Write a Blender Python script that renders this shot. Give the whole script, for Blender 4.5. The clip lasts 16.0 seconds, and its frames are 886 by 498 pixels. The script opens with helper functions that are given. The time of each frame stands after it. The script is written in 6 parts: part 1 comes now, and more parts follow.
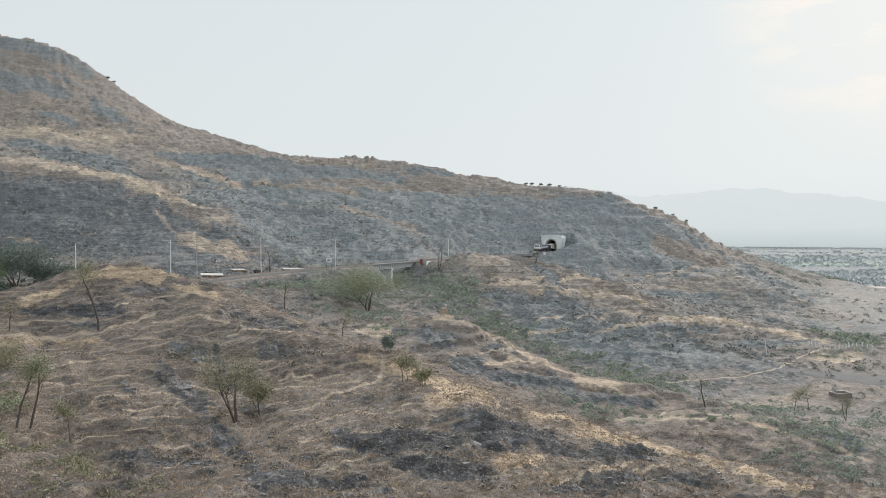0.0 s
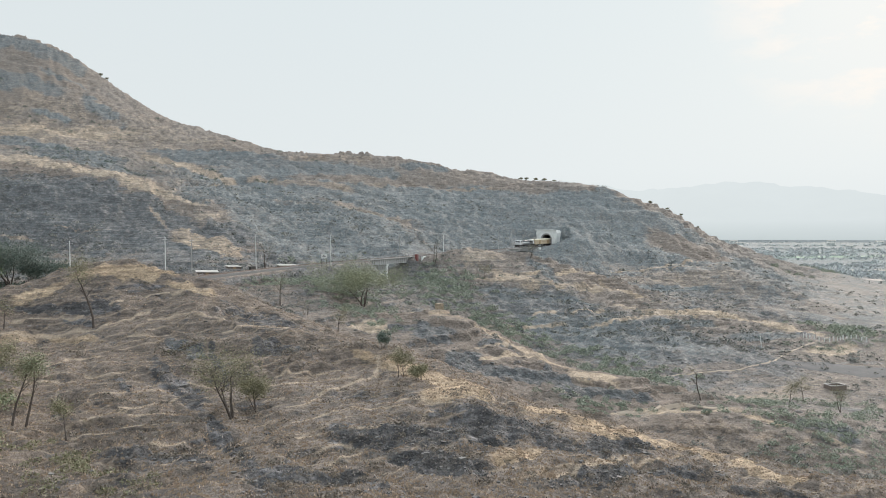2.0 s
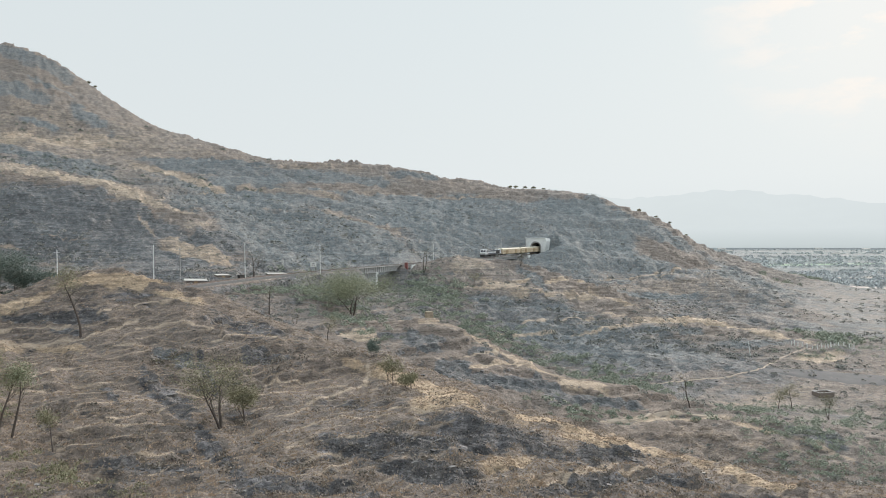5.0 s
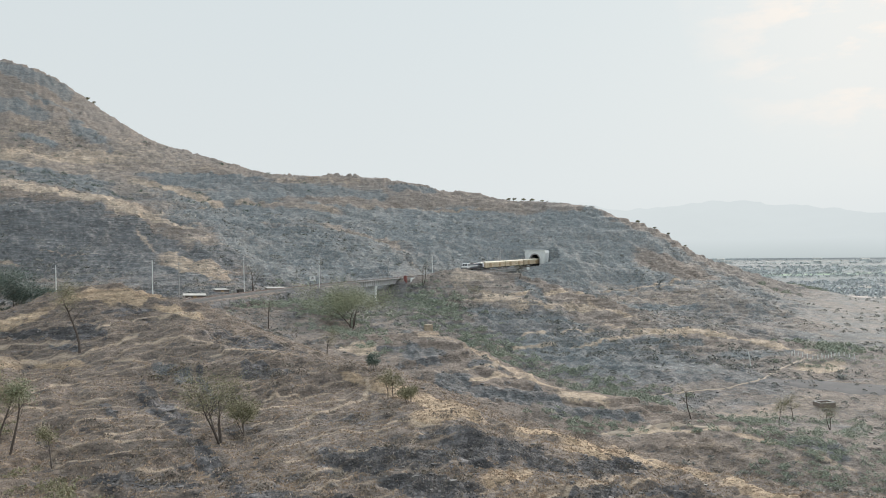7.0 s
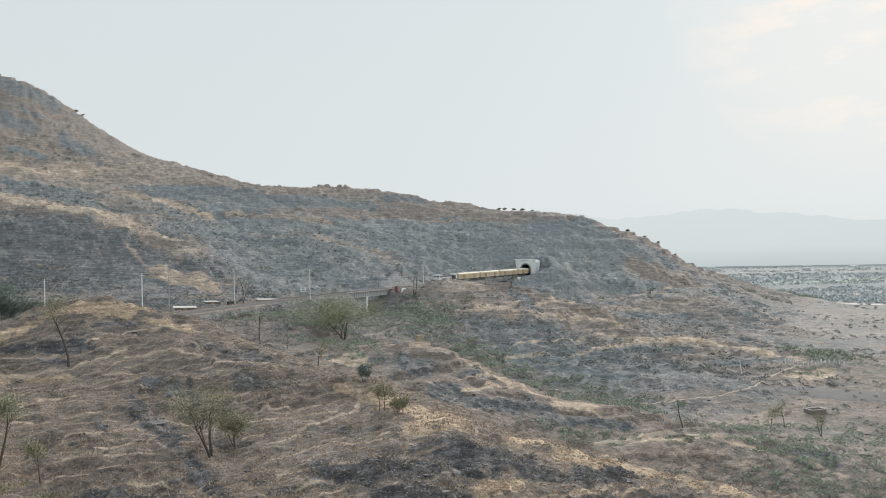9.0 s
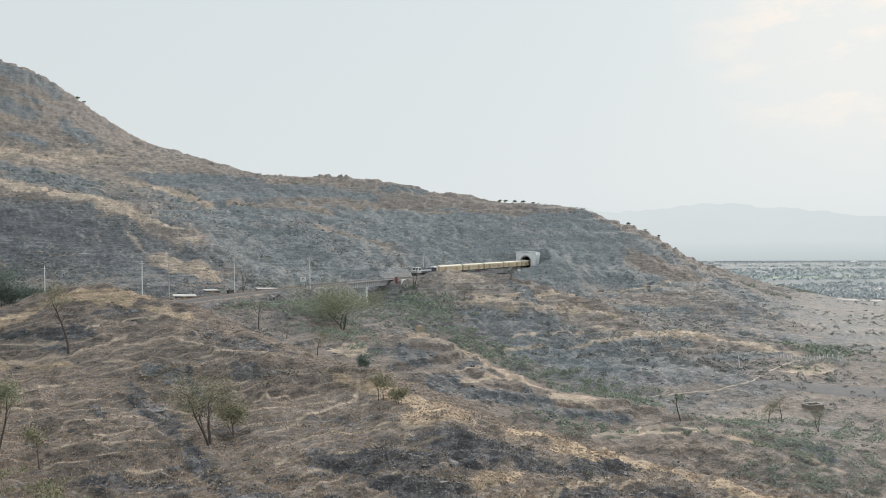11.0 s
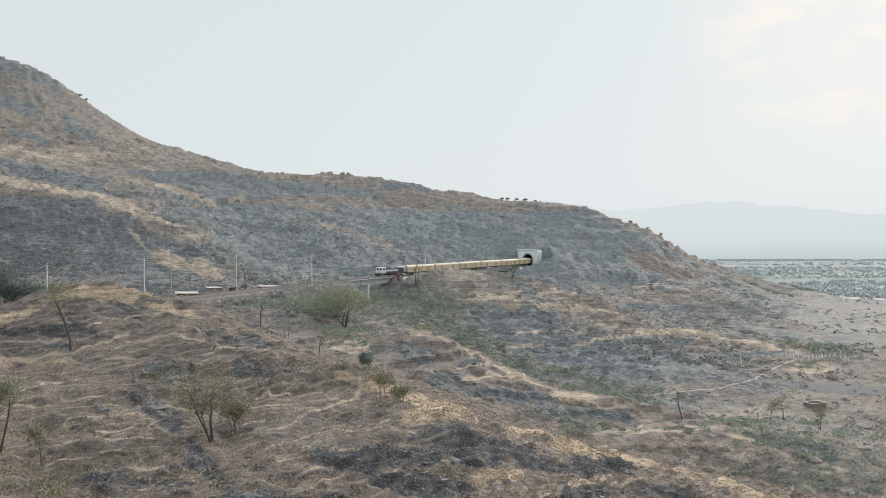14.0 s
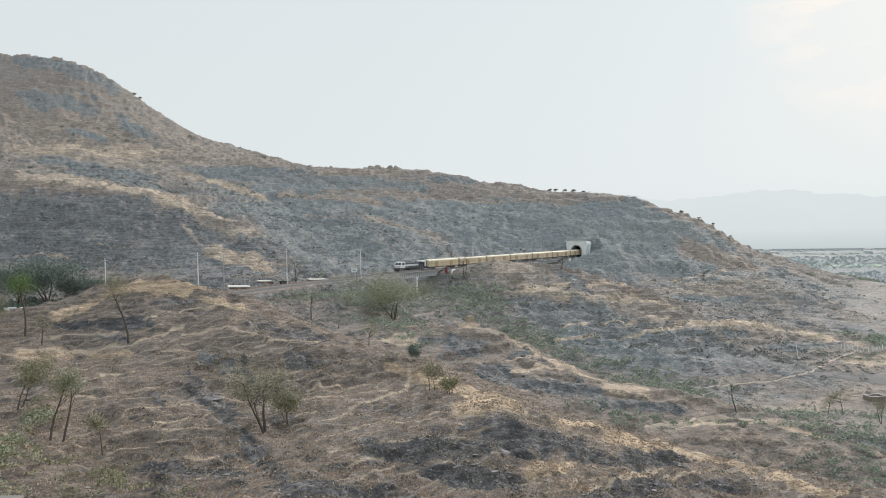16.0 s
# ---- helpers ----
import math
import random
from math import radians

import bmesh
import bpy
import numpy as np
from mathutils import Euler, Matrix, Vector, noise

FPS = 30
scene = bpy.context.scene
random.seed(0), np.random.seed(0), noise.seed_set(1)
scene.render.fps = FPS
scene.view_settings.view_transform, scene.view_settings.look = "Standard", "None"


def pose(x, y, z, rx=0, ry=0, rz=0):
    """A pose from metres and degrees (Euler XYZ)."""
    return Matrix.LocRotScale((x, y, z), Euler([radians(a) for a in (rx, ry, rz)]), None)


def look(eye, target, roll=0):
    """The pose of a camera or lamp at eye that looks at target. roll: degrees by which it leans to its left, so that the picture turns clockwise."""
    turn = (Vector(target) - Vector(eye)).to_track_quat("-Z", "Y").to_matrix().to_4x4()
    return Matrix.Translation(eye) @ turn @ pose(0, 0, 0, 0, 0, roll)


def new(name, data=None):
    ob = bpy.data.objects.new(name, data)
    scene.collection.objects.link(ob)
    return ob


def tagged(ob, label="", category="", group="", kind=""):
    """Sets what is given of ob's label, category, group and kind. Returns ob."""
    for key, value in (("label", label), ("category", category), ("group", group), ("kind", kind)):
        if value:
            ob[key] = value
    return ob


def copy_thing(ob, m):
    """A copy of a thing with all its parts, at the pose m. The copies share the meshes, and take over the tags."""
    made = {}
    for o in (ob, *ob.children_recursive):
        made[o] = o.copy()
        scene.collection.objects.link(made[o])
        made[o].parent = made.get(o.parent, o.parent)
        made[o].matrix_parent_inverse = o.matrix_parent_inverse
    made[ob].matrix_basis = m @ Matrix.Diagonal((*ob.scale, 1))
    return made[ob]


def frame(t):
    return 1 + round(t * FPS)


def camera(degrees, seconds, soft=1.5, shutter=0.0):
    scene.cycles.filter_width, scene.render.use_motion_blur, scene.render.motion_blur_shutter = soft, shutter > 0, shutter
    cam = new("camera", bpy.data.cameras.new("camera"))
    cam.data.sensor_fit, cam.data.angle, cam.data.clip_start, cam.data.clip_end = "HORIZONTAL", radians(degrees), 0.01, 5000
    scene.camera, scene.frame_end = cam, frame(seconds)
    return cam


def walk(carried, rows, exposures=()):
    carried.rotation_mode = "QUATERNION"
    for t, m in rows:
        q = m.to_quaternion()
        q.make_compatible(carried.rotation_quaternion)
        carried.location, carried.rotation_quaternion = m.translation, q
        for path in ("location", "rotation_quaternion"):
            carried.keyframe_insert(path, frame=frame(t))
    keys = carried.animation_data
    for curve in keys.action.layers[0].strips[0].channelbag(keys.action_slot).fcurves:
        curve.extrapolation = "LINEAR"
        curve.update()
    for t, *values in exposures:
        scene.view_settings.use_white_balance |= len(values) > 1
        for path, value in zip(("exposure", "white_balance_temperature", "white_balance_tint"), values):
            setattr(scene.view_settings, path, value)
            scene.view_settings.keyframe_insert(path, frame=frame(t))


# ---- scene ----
# Camera: a hand-held phone at a hillside road, 45 m above the plain.
EYE = 45.0
cam = camera(58.0, 16.0, soft=1.0)
ROWS = [
    (0.0, 0.000, -1.661, 0.000),
    (0.5, 0.231, -1.664, 0.176),
    (1.0, 0.290, -2.285, 0.691),
    (1.5, 0.371, -2.347, 0.504),
    (2.0, -0.356, -1.999, 0.348),
    (2.5, -0.836, -1.899, 0.533),
    (3.0, -1.002, -1.739, 0.519),
    (3.5, -0.955, -1.612, 0.464),
    (4.0, -0.915, -1.637, 0.203),
    (6.5, -1.343, -0.719, 0.877),
    (7.0, -1.179, -0.500, 0.841),
    (7.5, -1.254, -0.226, 0.722),
    (8.0, -1.600, -0.025, 0.889),
    (8.5, -1.725, 0.078, 1.246),
    (9.0, -1.840, 0.225, 1.276),
    (11.5, -1.803, -0.561, 0.561),
    (12.0, -1.898, -0.652, 0.763),
    (12.5, -1.981, -0.700, 0.619),
    (13.0, -2.005, -0.639, 0.540),
    (13.5, -1.910, -0.573, 0.503),
    (14.0, -1.678, -0.559, 0.538),
    (14.5, -0.702, -0.781, 0.537),
    (15.0, 0.359, -1.023, 0.544),
    (15.5, 0.892, -1.082, 0.772),
    (16.0, 1.740, -1.064, 1.074),
]
walk(cam, [(t, pose(0, 0, EYE, 90 + pitch, roll, yaw)) for t, yaw, pitch, roll in ROWS],
     exposures=[(0.0, 0.03), (1.5, 0.08), (3.0, 0.08), (4.0, 0.07), (8.0, -0.02), (9.0, -0.02), (12.5, 0.0), (16.0, 0.05)])

# ---- world and sun: hazy evening overcast, the sun veiled in cloud ahead to the east side of the valley
SUN_AZ, SUN_EL = radians(31), radians(17)
SUN_DIR = Vector((math.sin(SUN_AZ) * math.cos(SUN_EL), math.cos(SUN_AZ) * math.cos(SUN_EL), math.sin(SUN_EL)))


class Nodes:
    """Short way to write node trees."""

    def __init__(self, tree):
        self.t = tree
        tree.nodes.clear()

    def add(self, kind, **values):
        n = self.t.nodes.new(kind)
        for k, v in values.items():
            k = k.replace("_", " ") if k.replace("_", " ") in n.inputs else k
            if k.startswith("in"):
                self.put(n.inputs[int(k[2:])], v)
            elif k in n.inputs:
                self.put(n.inputs[k], v)
            elif k == "operation":
                n.operation = v
            elif k == "use_clamp":
                n.use_clamp = v
            elif k == "blend_type":
                n.blend_type = v
        return n

    def put(self, sock, v):
        if isinstance(v, bpy.types.NodeSocket):
            self.t.links.new(v, sock)
        elif isinstance(v, bpy.types.Node):
            self.t.links.new(v.outputs[0], sock)
        else:
            if sock.type == "RGBA" and len(v) == 3:
                v = (*v, 1)
            sock.default_value = v

    def math(self, op, a, b=0.0, clamp=False):
        return self.add("ShaderNodeMath", operation=op, use_clamp=clamp, in0=a, in1=b).outputs[0]

    def mix(self, fac, a, b, mode="MIX"):
        return self.add("ShaderNodeMixRGB", blend_type=mode, in0=fac, in1=a, in2=b).outputs[0]

    def ramp(self, fac, *stops):
        n = self.add("ShaderNodeValToRGB", in0=fac)
        e = n.color_ramp.elements
        while len(e) < len(stops):
            e.new(0.5)
        for el, (p, c) in zip(e, stops):
            el.position = p
            el.color = (c, c, c, 1) if isinstance(c, (int, float)) else (*c, 1)
        return n.outputs[0]

    def noise(self, vec, scale, detail=4.0, rough=0.55, stretch=None):
        if stretch:
            vec = self.add("ShaderNodeMapping", in0=vec, in3=stretch).outputs[0]
        return self.add("ShaderNodeTexNoise", Vector=vec, Scale=scale, Detail=detail, Roughness=rough).outputs[0]


world = bpy.data.worlds.new("hazy_sky")
scene.world = world
world.use_nodes = True
N = Nodes(world.node_tree)
sky = N.add("ShaderNodeTexSky")
sky.sky_type, sky.sun_disc, sky.sun_elevation, sky.sun_rotation, sky.dust_density, sky.air_density = "NISHITA", False, SUN_EL, SUN_AZ, 6.0, 1.5
sky_c = N.add("ShaderNodeVectorMath", operation="SCALE", in0=sky.outputs[0])
sky_c.inputs["Scale"].default_value = 0.1
tc = N.add("ShaderNodeTexCoord").outputs["Generated"]
sep = N.add("ShaderNodeSeparateXYZ", in0=tc)
up = sep.outputs[2]
veil = N.ramp(up, (0.0, (0.72, 0.765, 0.775)), (0.06, (0.735, 0.785, 0.80)), (0.30, (0.70, 0.765, 0.79)), (0.42, (0.84, 0.91, 0.96)), (0.7, (1.12, 1.22, 1.32)), (1.0, (1.26, 1.37, 1.49)))
side = N.add("ShaderNodeMapRange", Value=sep.outputs[0], From_Min=-0.6, From_Max=0.5, To_Min=0.97, To_Max=1.05).outputs[0]
veil = N.mix(1.0, veil, side, "MULTIPLY")
toward = N.add("ShaderNodeVectorMath", operation="DOT_PRODUCT", in0=tc, in1=SUN_DIR).outputs["Value"]
glow = N.add("ShaderNodeMapRange", Value=toward, From_Min=0.974, From_Max=1.0, To_Min=0.0, To_Max=1.0).outputs[0]
cloud = N.noise(tc, 10.0, 6.0, 0.6, (1.0, 1.0, 2.6))
cloud = N.ramp(cloud, (0.47, 0.0), (0.60, 1.0))
patch = N.math("MULTIPLY", cloud, glow, True)
veil = N.mix(N.math("MULTIPLY", glow, 0.5), veil, (0.84, 0.85, 0.85))
veil = N.mix(N.math("MULTIPLY", patch, 0.75, True), veil, (0.98, 0.89, 0.82))
col = N.mix(0.99, sky_c.outputs[0], veil)
bg = N.add("ShaderNodeBackground", Color=col, Strength=1.0)
N.add("ShaderNodeOutputWorld", Surface=bg)

sun = new("sun", bpy.data.lights.new("sun", "SUN"))
sun.data.energy, sun.data.angle, sun.data.color = 3.3, radians(9), (1.0, 0.88, 0.77)
sun.matrix_world = look(tuple(SUN_DIR * 300), (0, 0, 0))


# ---- materials
def material(name, rough=0.85, metal=0.0):
    m = bpy.data.materials.new(name)
    m.use_nodes = True
    n = Nodes(m.node_tree)
    n.shader = n.add("ShaderNodeBsdfPrincipled", Roughness=rough, Metallic=metal)
    n.add("ShaderNodeOutputMaterial", Surface=n.shader)
    return m, n


def worn(name, base, dirt, rough=0.8, metal=0.0, scale=1.5, amount=0.6, vary=0.12, bump=0.15):
    """Paint, concrete, steel or bark: two scales of staining, and fine relief."""
    m, n = material(name, rough, metal)
    v = n.add("ShaderNodeTexCoord").outputs["Object"]
    a = n.ramp(n.noise(v, scale, 5, 0.6), (0.38, 0.0), (0.72, 1.0))
    g = n.noise(v, scale * 9, 4, 0.6)
    c = n.mix(n.math("MULTIPLY", a, amount), base, dirt)
    k = n.math("MULTIPLY_ADD", g, 0.5)
    k.node.inputs[2].default_value = 0.75
    c = n.mix(1.0, c, k, "MULTIPLY")
    r = n.add("ShaderNodeObjectInfo").outputs["Random"]
    c = n.mix(1.0, c, n.add("ShaderNodeMapRange", Value=r, To_Min=1 - vary, To_Max=1 + vary).outputs[0], "MULTIPLY")
    n.put(n.shader.inputs["Base Color"], c)
    b = n.add("ShaderNodeBump", Strength=bump, Height=g)
    b.inputs["Distance"].default_value = 0.05
    n.put(n.shader.inputs["Normal"], b)
    return m


def leafy(name, a, b, dry, scale=0.6):
    """Foliage: the hue changes from clump to clump and from leaf to leaf."""
    m, n = material(name, 0.7)
    v = n.add("ShaderNodeTexCoord").outputs["Object"]
    isl = n.add("ShaderNodeNewGeometry").outputs["Random Per Island"]
    c = n.mix(n.ramp(n.noise(v, scale, 3), (0.35, 0.0), (0.65, 1.0)), a, b)
    c = n.mix(n.ramp(isl, (0.55, 0.0), (1.0, 0.9)), c, dry)
    c = n.mix(1.0, c, n.add("ShaderNodeMapRange", Value=isl, To_Min=0.7, To_Max=1.3).outputs[0], "MULTIPLY")
    n.put(n.shader.inputs["Base Color"], c)
    return m


def hill_material():
    """Dry Deccan hillside: straw grass on gentle ground, grey basalt rubble and scrub on steep faces, cattle tracks on the contours."""
    m, n = material("dry_hillside", 0.95)
    geo = n.add("ShaderNodeNewGeometry")
    p = geo.outputs["Position"]
    nz = n.add("ShaderNodeSeparateXYZ", in0=geo.outputs["Normal"]).outputs[2]
    pz = n.add("ShaderNodeSeparateXYZ", in0=p).outputs[2]
    big = n.noise(p, 0.018, 5, 0.6)
    mid = n.noise(p, 0.09, 6, 0.62)
    small = n.noise(p, 0.55, 6, 0.65)
    fine = n.noise(p, 3.2, 5, 0.7)
    strata = n.noise(p, 0.05, 5, 0.6, (0.6, 0.6, 9.0))
    bands = n.noise(p, 0.13, 5, 0.6, (0.55, 0.55, 9.0))
    rock_at = n.add("ShaderNodeAttribute")
    rock_at.attribute_name = "rock_share"
    scrub_haze_at = n.add("ShaderNodeAttribute")
    scrub_haze_at.attribute_name = "scrub_haze_share"
    rs, ss = rock_at.outputs["Fac"], scrub_haze_at.outputs["Fac"]
    straw_at = n.add("ShaderNodeAttribute")
    straw_at.attribute_name = "straw_share"
    st = straw_at.outputs["Fac"]
    soil = n.mix(n.ramp(small, (0.3, 0.0), (0.7, 1.0)), (0.137, 0.106, 0.083), (0.222, 0.174, 0.135))
    soil = n.mix(n.ramp(big, (0.4, 0.0), (0.62, 0.7)), soil, n.mix(n.ramp(small, (0.3, 0.0), (0.7, 1.0)), (0.13, 0.115, 0.103), (0.20, 0.174, 0.15)))
    straw = n.mix(n.ramp(mid, (0.35, 0.0), (0.68, 1.0)), (0.37, 0.275, 0.18), (0.48, 0.372, 0.256))
    rock = n.mix(n.ramp(small, (0.32, 0.0), (0.7, 1.0)), (0.075, 0.077, 0.083), (0.215, 0.205, 0.20))
    # scrub greys also carry the distance haze, painted in light and bluish
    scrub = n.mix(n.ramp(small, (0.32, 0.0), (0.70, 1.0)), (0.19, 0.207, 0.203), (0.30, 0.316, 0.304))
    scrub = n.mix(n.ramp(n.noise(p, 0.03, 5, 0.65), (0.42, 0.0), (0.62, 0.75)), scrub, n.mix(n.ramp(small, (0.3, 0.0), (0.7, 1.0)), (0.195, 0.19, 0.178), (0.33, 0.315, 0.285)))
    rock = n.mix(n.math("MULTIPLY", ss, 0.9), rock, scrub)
    # far soil and straw greyed by the same share, haze put into the colour
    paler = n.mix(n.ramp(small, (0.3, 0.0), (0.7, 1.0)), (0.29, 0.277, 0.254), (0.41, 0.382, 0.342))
    # straw on the crests, rock and scrub by landform and steepness, frayed by noise at four scales
    patchy = n.math("ADD", n.math("MULTIPLY", mid, 0.55), n.math("ADD", n.math("MULTIPLY", small, 0.55), n.math("MULTIPLY", bands, 0.5)))
    grassy = n.ramp(n.math("ADD", n.math("MULTIPLY", st, 0.8), n.math("SUBTRACT", patchy, 0.8)), (0.22, 0.0), (0.62, 1.0))
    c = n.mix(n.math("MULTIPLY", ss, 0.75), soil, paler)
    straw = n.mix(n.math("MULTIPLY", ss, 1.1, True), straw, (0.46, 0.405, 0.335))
    c = n.mix(grassy, c, straw)
    steep = n.add("ShaderNodeMapRange", Value=nz, From_Min=0.95, From_Max=0.65, To_Min=-0.04, To_Max=0.16).outputs[0]
    s = n.math("ADD", n.math("ADD", n.math("MULTIPLY", mid, 0.42), n.math("MULTIPLY", small, 0.36)), n.math("MULTIPLY", strata, 0.65))
    s = n.math("ADD", n.math("ADD", s, n.math("MULTIPLY", fine, 0.2)), n.math("MULTIPLY", bands, 0.78))
    s = n.math("ADD", n.math("ADD", s, steep), n.math("MULTIPLY", rs, 0.92))
    rocky = n.ramp(n.math("SUBTRACT", s, 1.10), (0.45, 0.0), (0.52, 0.85), (0.60, 1.0))
    # dark lines painted on the rock as the shade inside clefts
    cleft_shade = n.math("ABSOLUTE", n.math("SUBTRACT", n.noise(p, 0.42, 6, 0.62, (1.0, 1.0, 2.2)), 0.5))
    cleft_shade = n.ramp(cleft_shade, (0.0, 0.38), (0.035, 0.85), (0.09, 1.12))
    rock = n.mix(n.math("SUBTRACT", 1.0, ss), rock, n.mix(1.0, rock, cleft_shade, "MULTIPLY"))
    c = n.mix(rocky, c, rock)
    # crisp dark clumps of thorn scrub and boulders, far ones tinted with painted haze
    spot = n.math("ADD", n.noise(p, 0.62, 8, 0.72), n.math("MULTIPLY", rs, 0.17))
    spot = n.ramp(spot, (0.60, 0.0), (0.645, 1.0))
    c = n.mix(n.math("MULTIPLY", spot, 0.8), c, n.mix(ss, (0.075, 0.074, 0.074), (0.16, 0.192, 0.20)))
    # cattle tracks
    line_at = n.add("ShaderNodeAttribute")
    line_at.attribute_name = "cattle_track"
    flow = n.add("ShaderNodeVectorMath", operation="DOT_PRODUCT", in0=p, in1=(0.60, -0.80, 0.0)).outputs["Value"]
    flow = n.math("ADD", flow, n.math("MULTIPLY", n.noise(p, 0.05, 2, 0.5), 12.0))
    flow = n.math("ADD", flow, n.math("MULTIPLY", n.noise(p, 0.35, 3, 0.6), 1.8))
    step = n.math("FRACT", n.math("MULTIPLY", flow, 0.5))
    line = n.ramp(step, (0.0, 0.0), (0.05, 1.0), (0.12, 0.9), (0.24, 0.0))
    line = n.math("MULTIPLY", line, n.math("MULTIPLY", line_at.outputs["Fac"], n.ramp(n.noise(p, 0.5, 4, 0.6), (0.34, 0.3), (0.52, 1.0))))
    # stubble and green fields on the level plain, cool grey haze painted into the crops
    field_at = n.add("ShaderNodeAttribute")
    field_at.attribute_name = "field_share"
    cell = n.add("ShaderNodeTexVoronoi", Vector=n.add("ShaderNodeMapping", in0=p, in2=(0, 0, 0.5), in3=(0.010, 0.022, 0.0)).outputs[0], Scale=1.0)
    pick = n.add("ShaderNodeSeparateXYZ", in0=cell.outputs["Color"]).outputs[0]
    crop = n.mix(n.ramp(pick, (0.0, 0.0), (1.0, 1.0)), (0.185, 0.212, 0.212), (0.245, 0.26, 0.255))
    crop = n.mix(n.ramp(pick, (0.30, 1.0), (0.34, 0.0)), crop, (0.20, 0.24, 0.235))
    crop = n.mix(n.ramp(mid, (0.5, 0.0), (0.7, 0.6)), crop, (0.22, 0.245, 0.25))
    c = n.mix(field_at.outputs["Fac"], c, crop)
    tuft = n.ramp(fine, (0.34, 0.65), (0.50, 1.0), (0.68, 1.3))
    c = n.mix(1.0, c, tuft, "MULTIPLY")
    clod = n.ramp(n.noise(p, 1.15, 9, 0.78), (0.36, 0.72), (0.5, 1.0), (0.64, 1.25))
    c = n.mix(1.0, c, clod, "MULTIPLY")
    # light and dark streaks along the contours: grass ledges, rock and painted ledge shade
    ledge_tone = n.ramp(n.noise(p, 0.30, 6, 0.66, (0.45, 0.45, 6.5)), (0.36, 0.62), (0.48, 0.94), (0.56, 1.08), (0.66, 1.42))
    c = n.mix(n.math("SUBTRACT", 1.0, n.math("MULTIPLY", ss, 0.6)), c, ledge_tone, "MULTIPLY")
    c = n.mix(n.math("MULTIPLY", line, 0.6), c, (0.40, 0.32, 0.235))
    trod_at = n.add("ShaderNodeAttribute")
    trod_at.attribute_name = "trodden_share"
    trod = n.math("MULTIPLY", trod_at.outputs["Fac"], n.ramp(n.noise(p, 0.8, 4, 0.6), (0.34, 0.6), (0.50, 1.0)))
    c = n.mix(trod, c, n.mix(small, (0.36, 0.29, 0.215), (0.50, 0.41, 0.31)))
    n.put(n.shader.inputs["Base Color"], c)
    h = n.math("ADD", n.math("ADD", n.math("MULTIPLY", fine, 0.4), small), n.math("MULTIPLY", bands, 0.8))
    b = n.add("ShaderNodeBump", Strength=0.9, Height=h)
    b.inputs["Distance"].default_value = 1.1
    n.put(n.shader.inputs["Normal"], b)
    return m


HILL = hill_material()
CONCRETE = worn("weathered_concrete", (0.38, 0.375, 0.36), (0.22, 0.21, 0.195), 0.9, scale=0.4)
PALE = worn("whitewashed_concrete", (0.72, 0.74, 0.72), (0.45, 0.46, 0.44), 0.9, scale=0.3, amount=0.5)
DARK = worn("near_black_matte", (0.06, 0.06, 0.06), (0.03, 0.03, 0.03), 0.95)
STONE = worn("brown_stone_masonry", (0.22, 0.18, 0.155), (0.15, 0.13, 0.115), 0.95, scale=0.8)
REDPAINT = worn("red_oxide_paint", (0.24, 0.085, 0.075), (0.15, 0.085, 0.075), 0.8)
STEEL = worn("grey_girder_paint", (0.52, 0.53, 0.53), (0.34, 0.31, 0.29), 0.6, scale=0.7)
RUST = worn("rusty_rail_steel", (0.16, 0.12, 0.10), (0.26, 0.24, 0.22), 0.6, metal=0.5)
BALLAST = worn("grey_ballast", (0.085, 0.084, 0.083), (0.13, 0.12, 0.11), 0.95, scale=2.5, bump=0.6)
YELLOW = worn("yellow_ochre_paint", (0.60, 0.50, 0.35), (0.46, 0.37, 0.25), 0.55, scale=0.35, amount=0.55)
ROOF = worn("pale_roof_paint", (0.62, 0.57, 0.44), (0.42, 0.38, 0.31), 0.6, scale=0.5)
DOOR = worn("brown_door_paint", (0.42, 0.30, 0.17), (0.32, 0.22, 0.13), 0.6)
BLACK = worn("black_underframe", (0.035, 0.034, 0.033), (0.09, 0.08, 0.07), 0.8)
WHITE = worn("white_loco_paint", (0.72, 0.73, 0.72), (0.50, 0.50, 0.48), 0.4, amount=0.4)
BLUE = worn("dark_blue_loco_paint", (0.045, 0.055, 0.085), (0.10, 0.10, 0.10), 0.4)
GLASS = worn("dark_cab_glass", (0.02, 0.025, 0.03), (0.04, 0.04, 0.045), 0.1, vary=0.0)
BARK = worn("grey_brown_bark", (0.085, 0.07, 0.06), (0.15, 0.125, 0.105), 0.95, scale=2.0)
SHEET = worn("pale_roofing_sheet", (0.47, 0.455, 0.41), (0.30, 0.275, 0.24), 0.6, scale=0.6)
LEAF_DRY = leafy("olive_dry_leaves", (0.165, 0.165, 0.09), (0.235, 0.23, 0.13), (0.26, 0.23, 0.15))
LEAF_DARK = leafy("dark_green_leaves", (0.08, 0.118, 0.098), (0.125, 0.16, 0.13), (0.16, 0.18, 0.145))
LEAF_PALE = leafy("pale_green_leaves", (0.19, 0.225, 0.13), (0.265, 0.29, 0.175), (0.29, 0.28, 0.19))
LEAF_BRIGHT = leafy("fresh_green_leaves", (0.08, 0.16, 0.045), (0.14, 0.22, 0.07), (0.18, 0.22, 0.09))


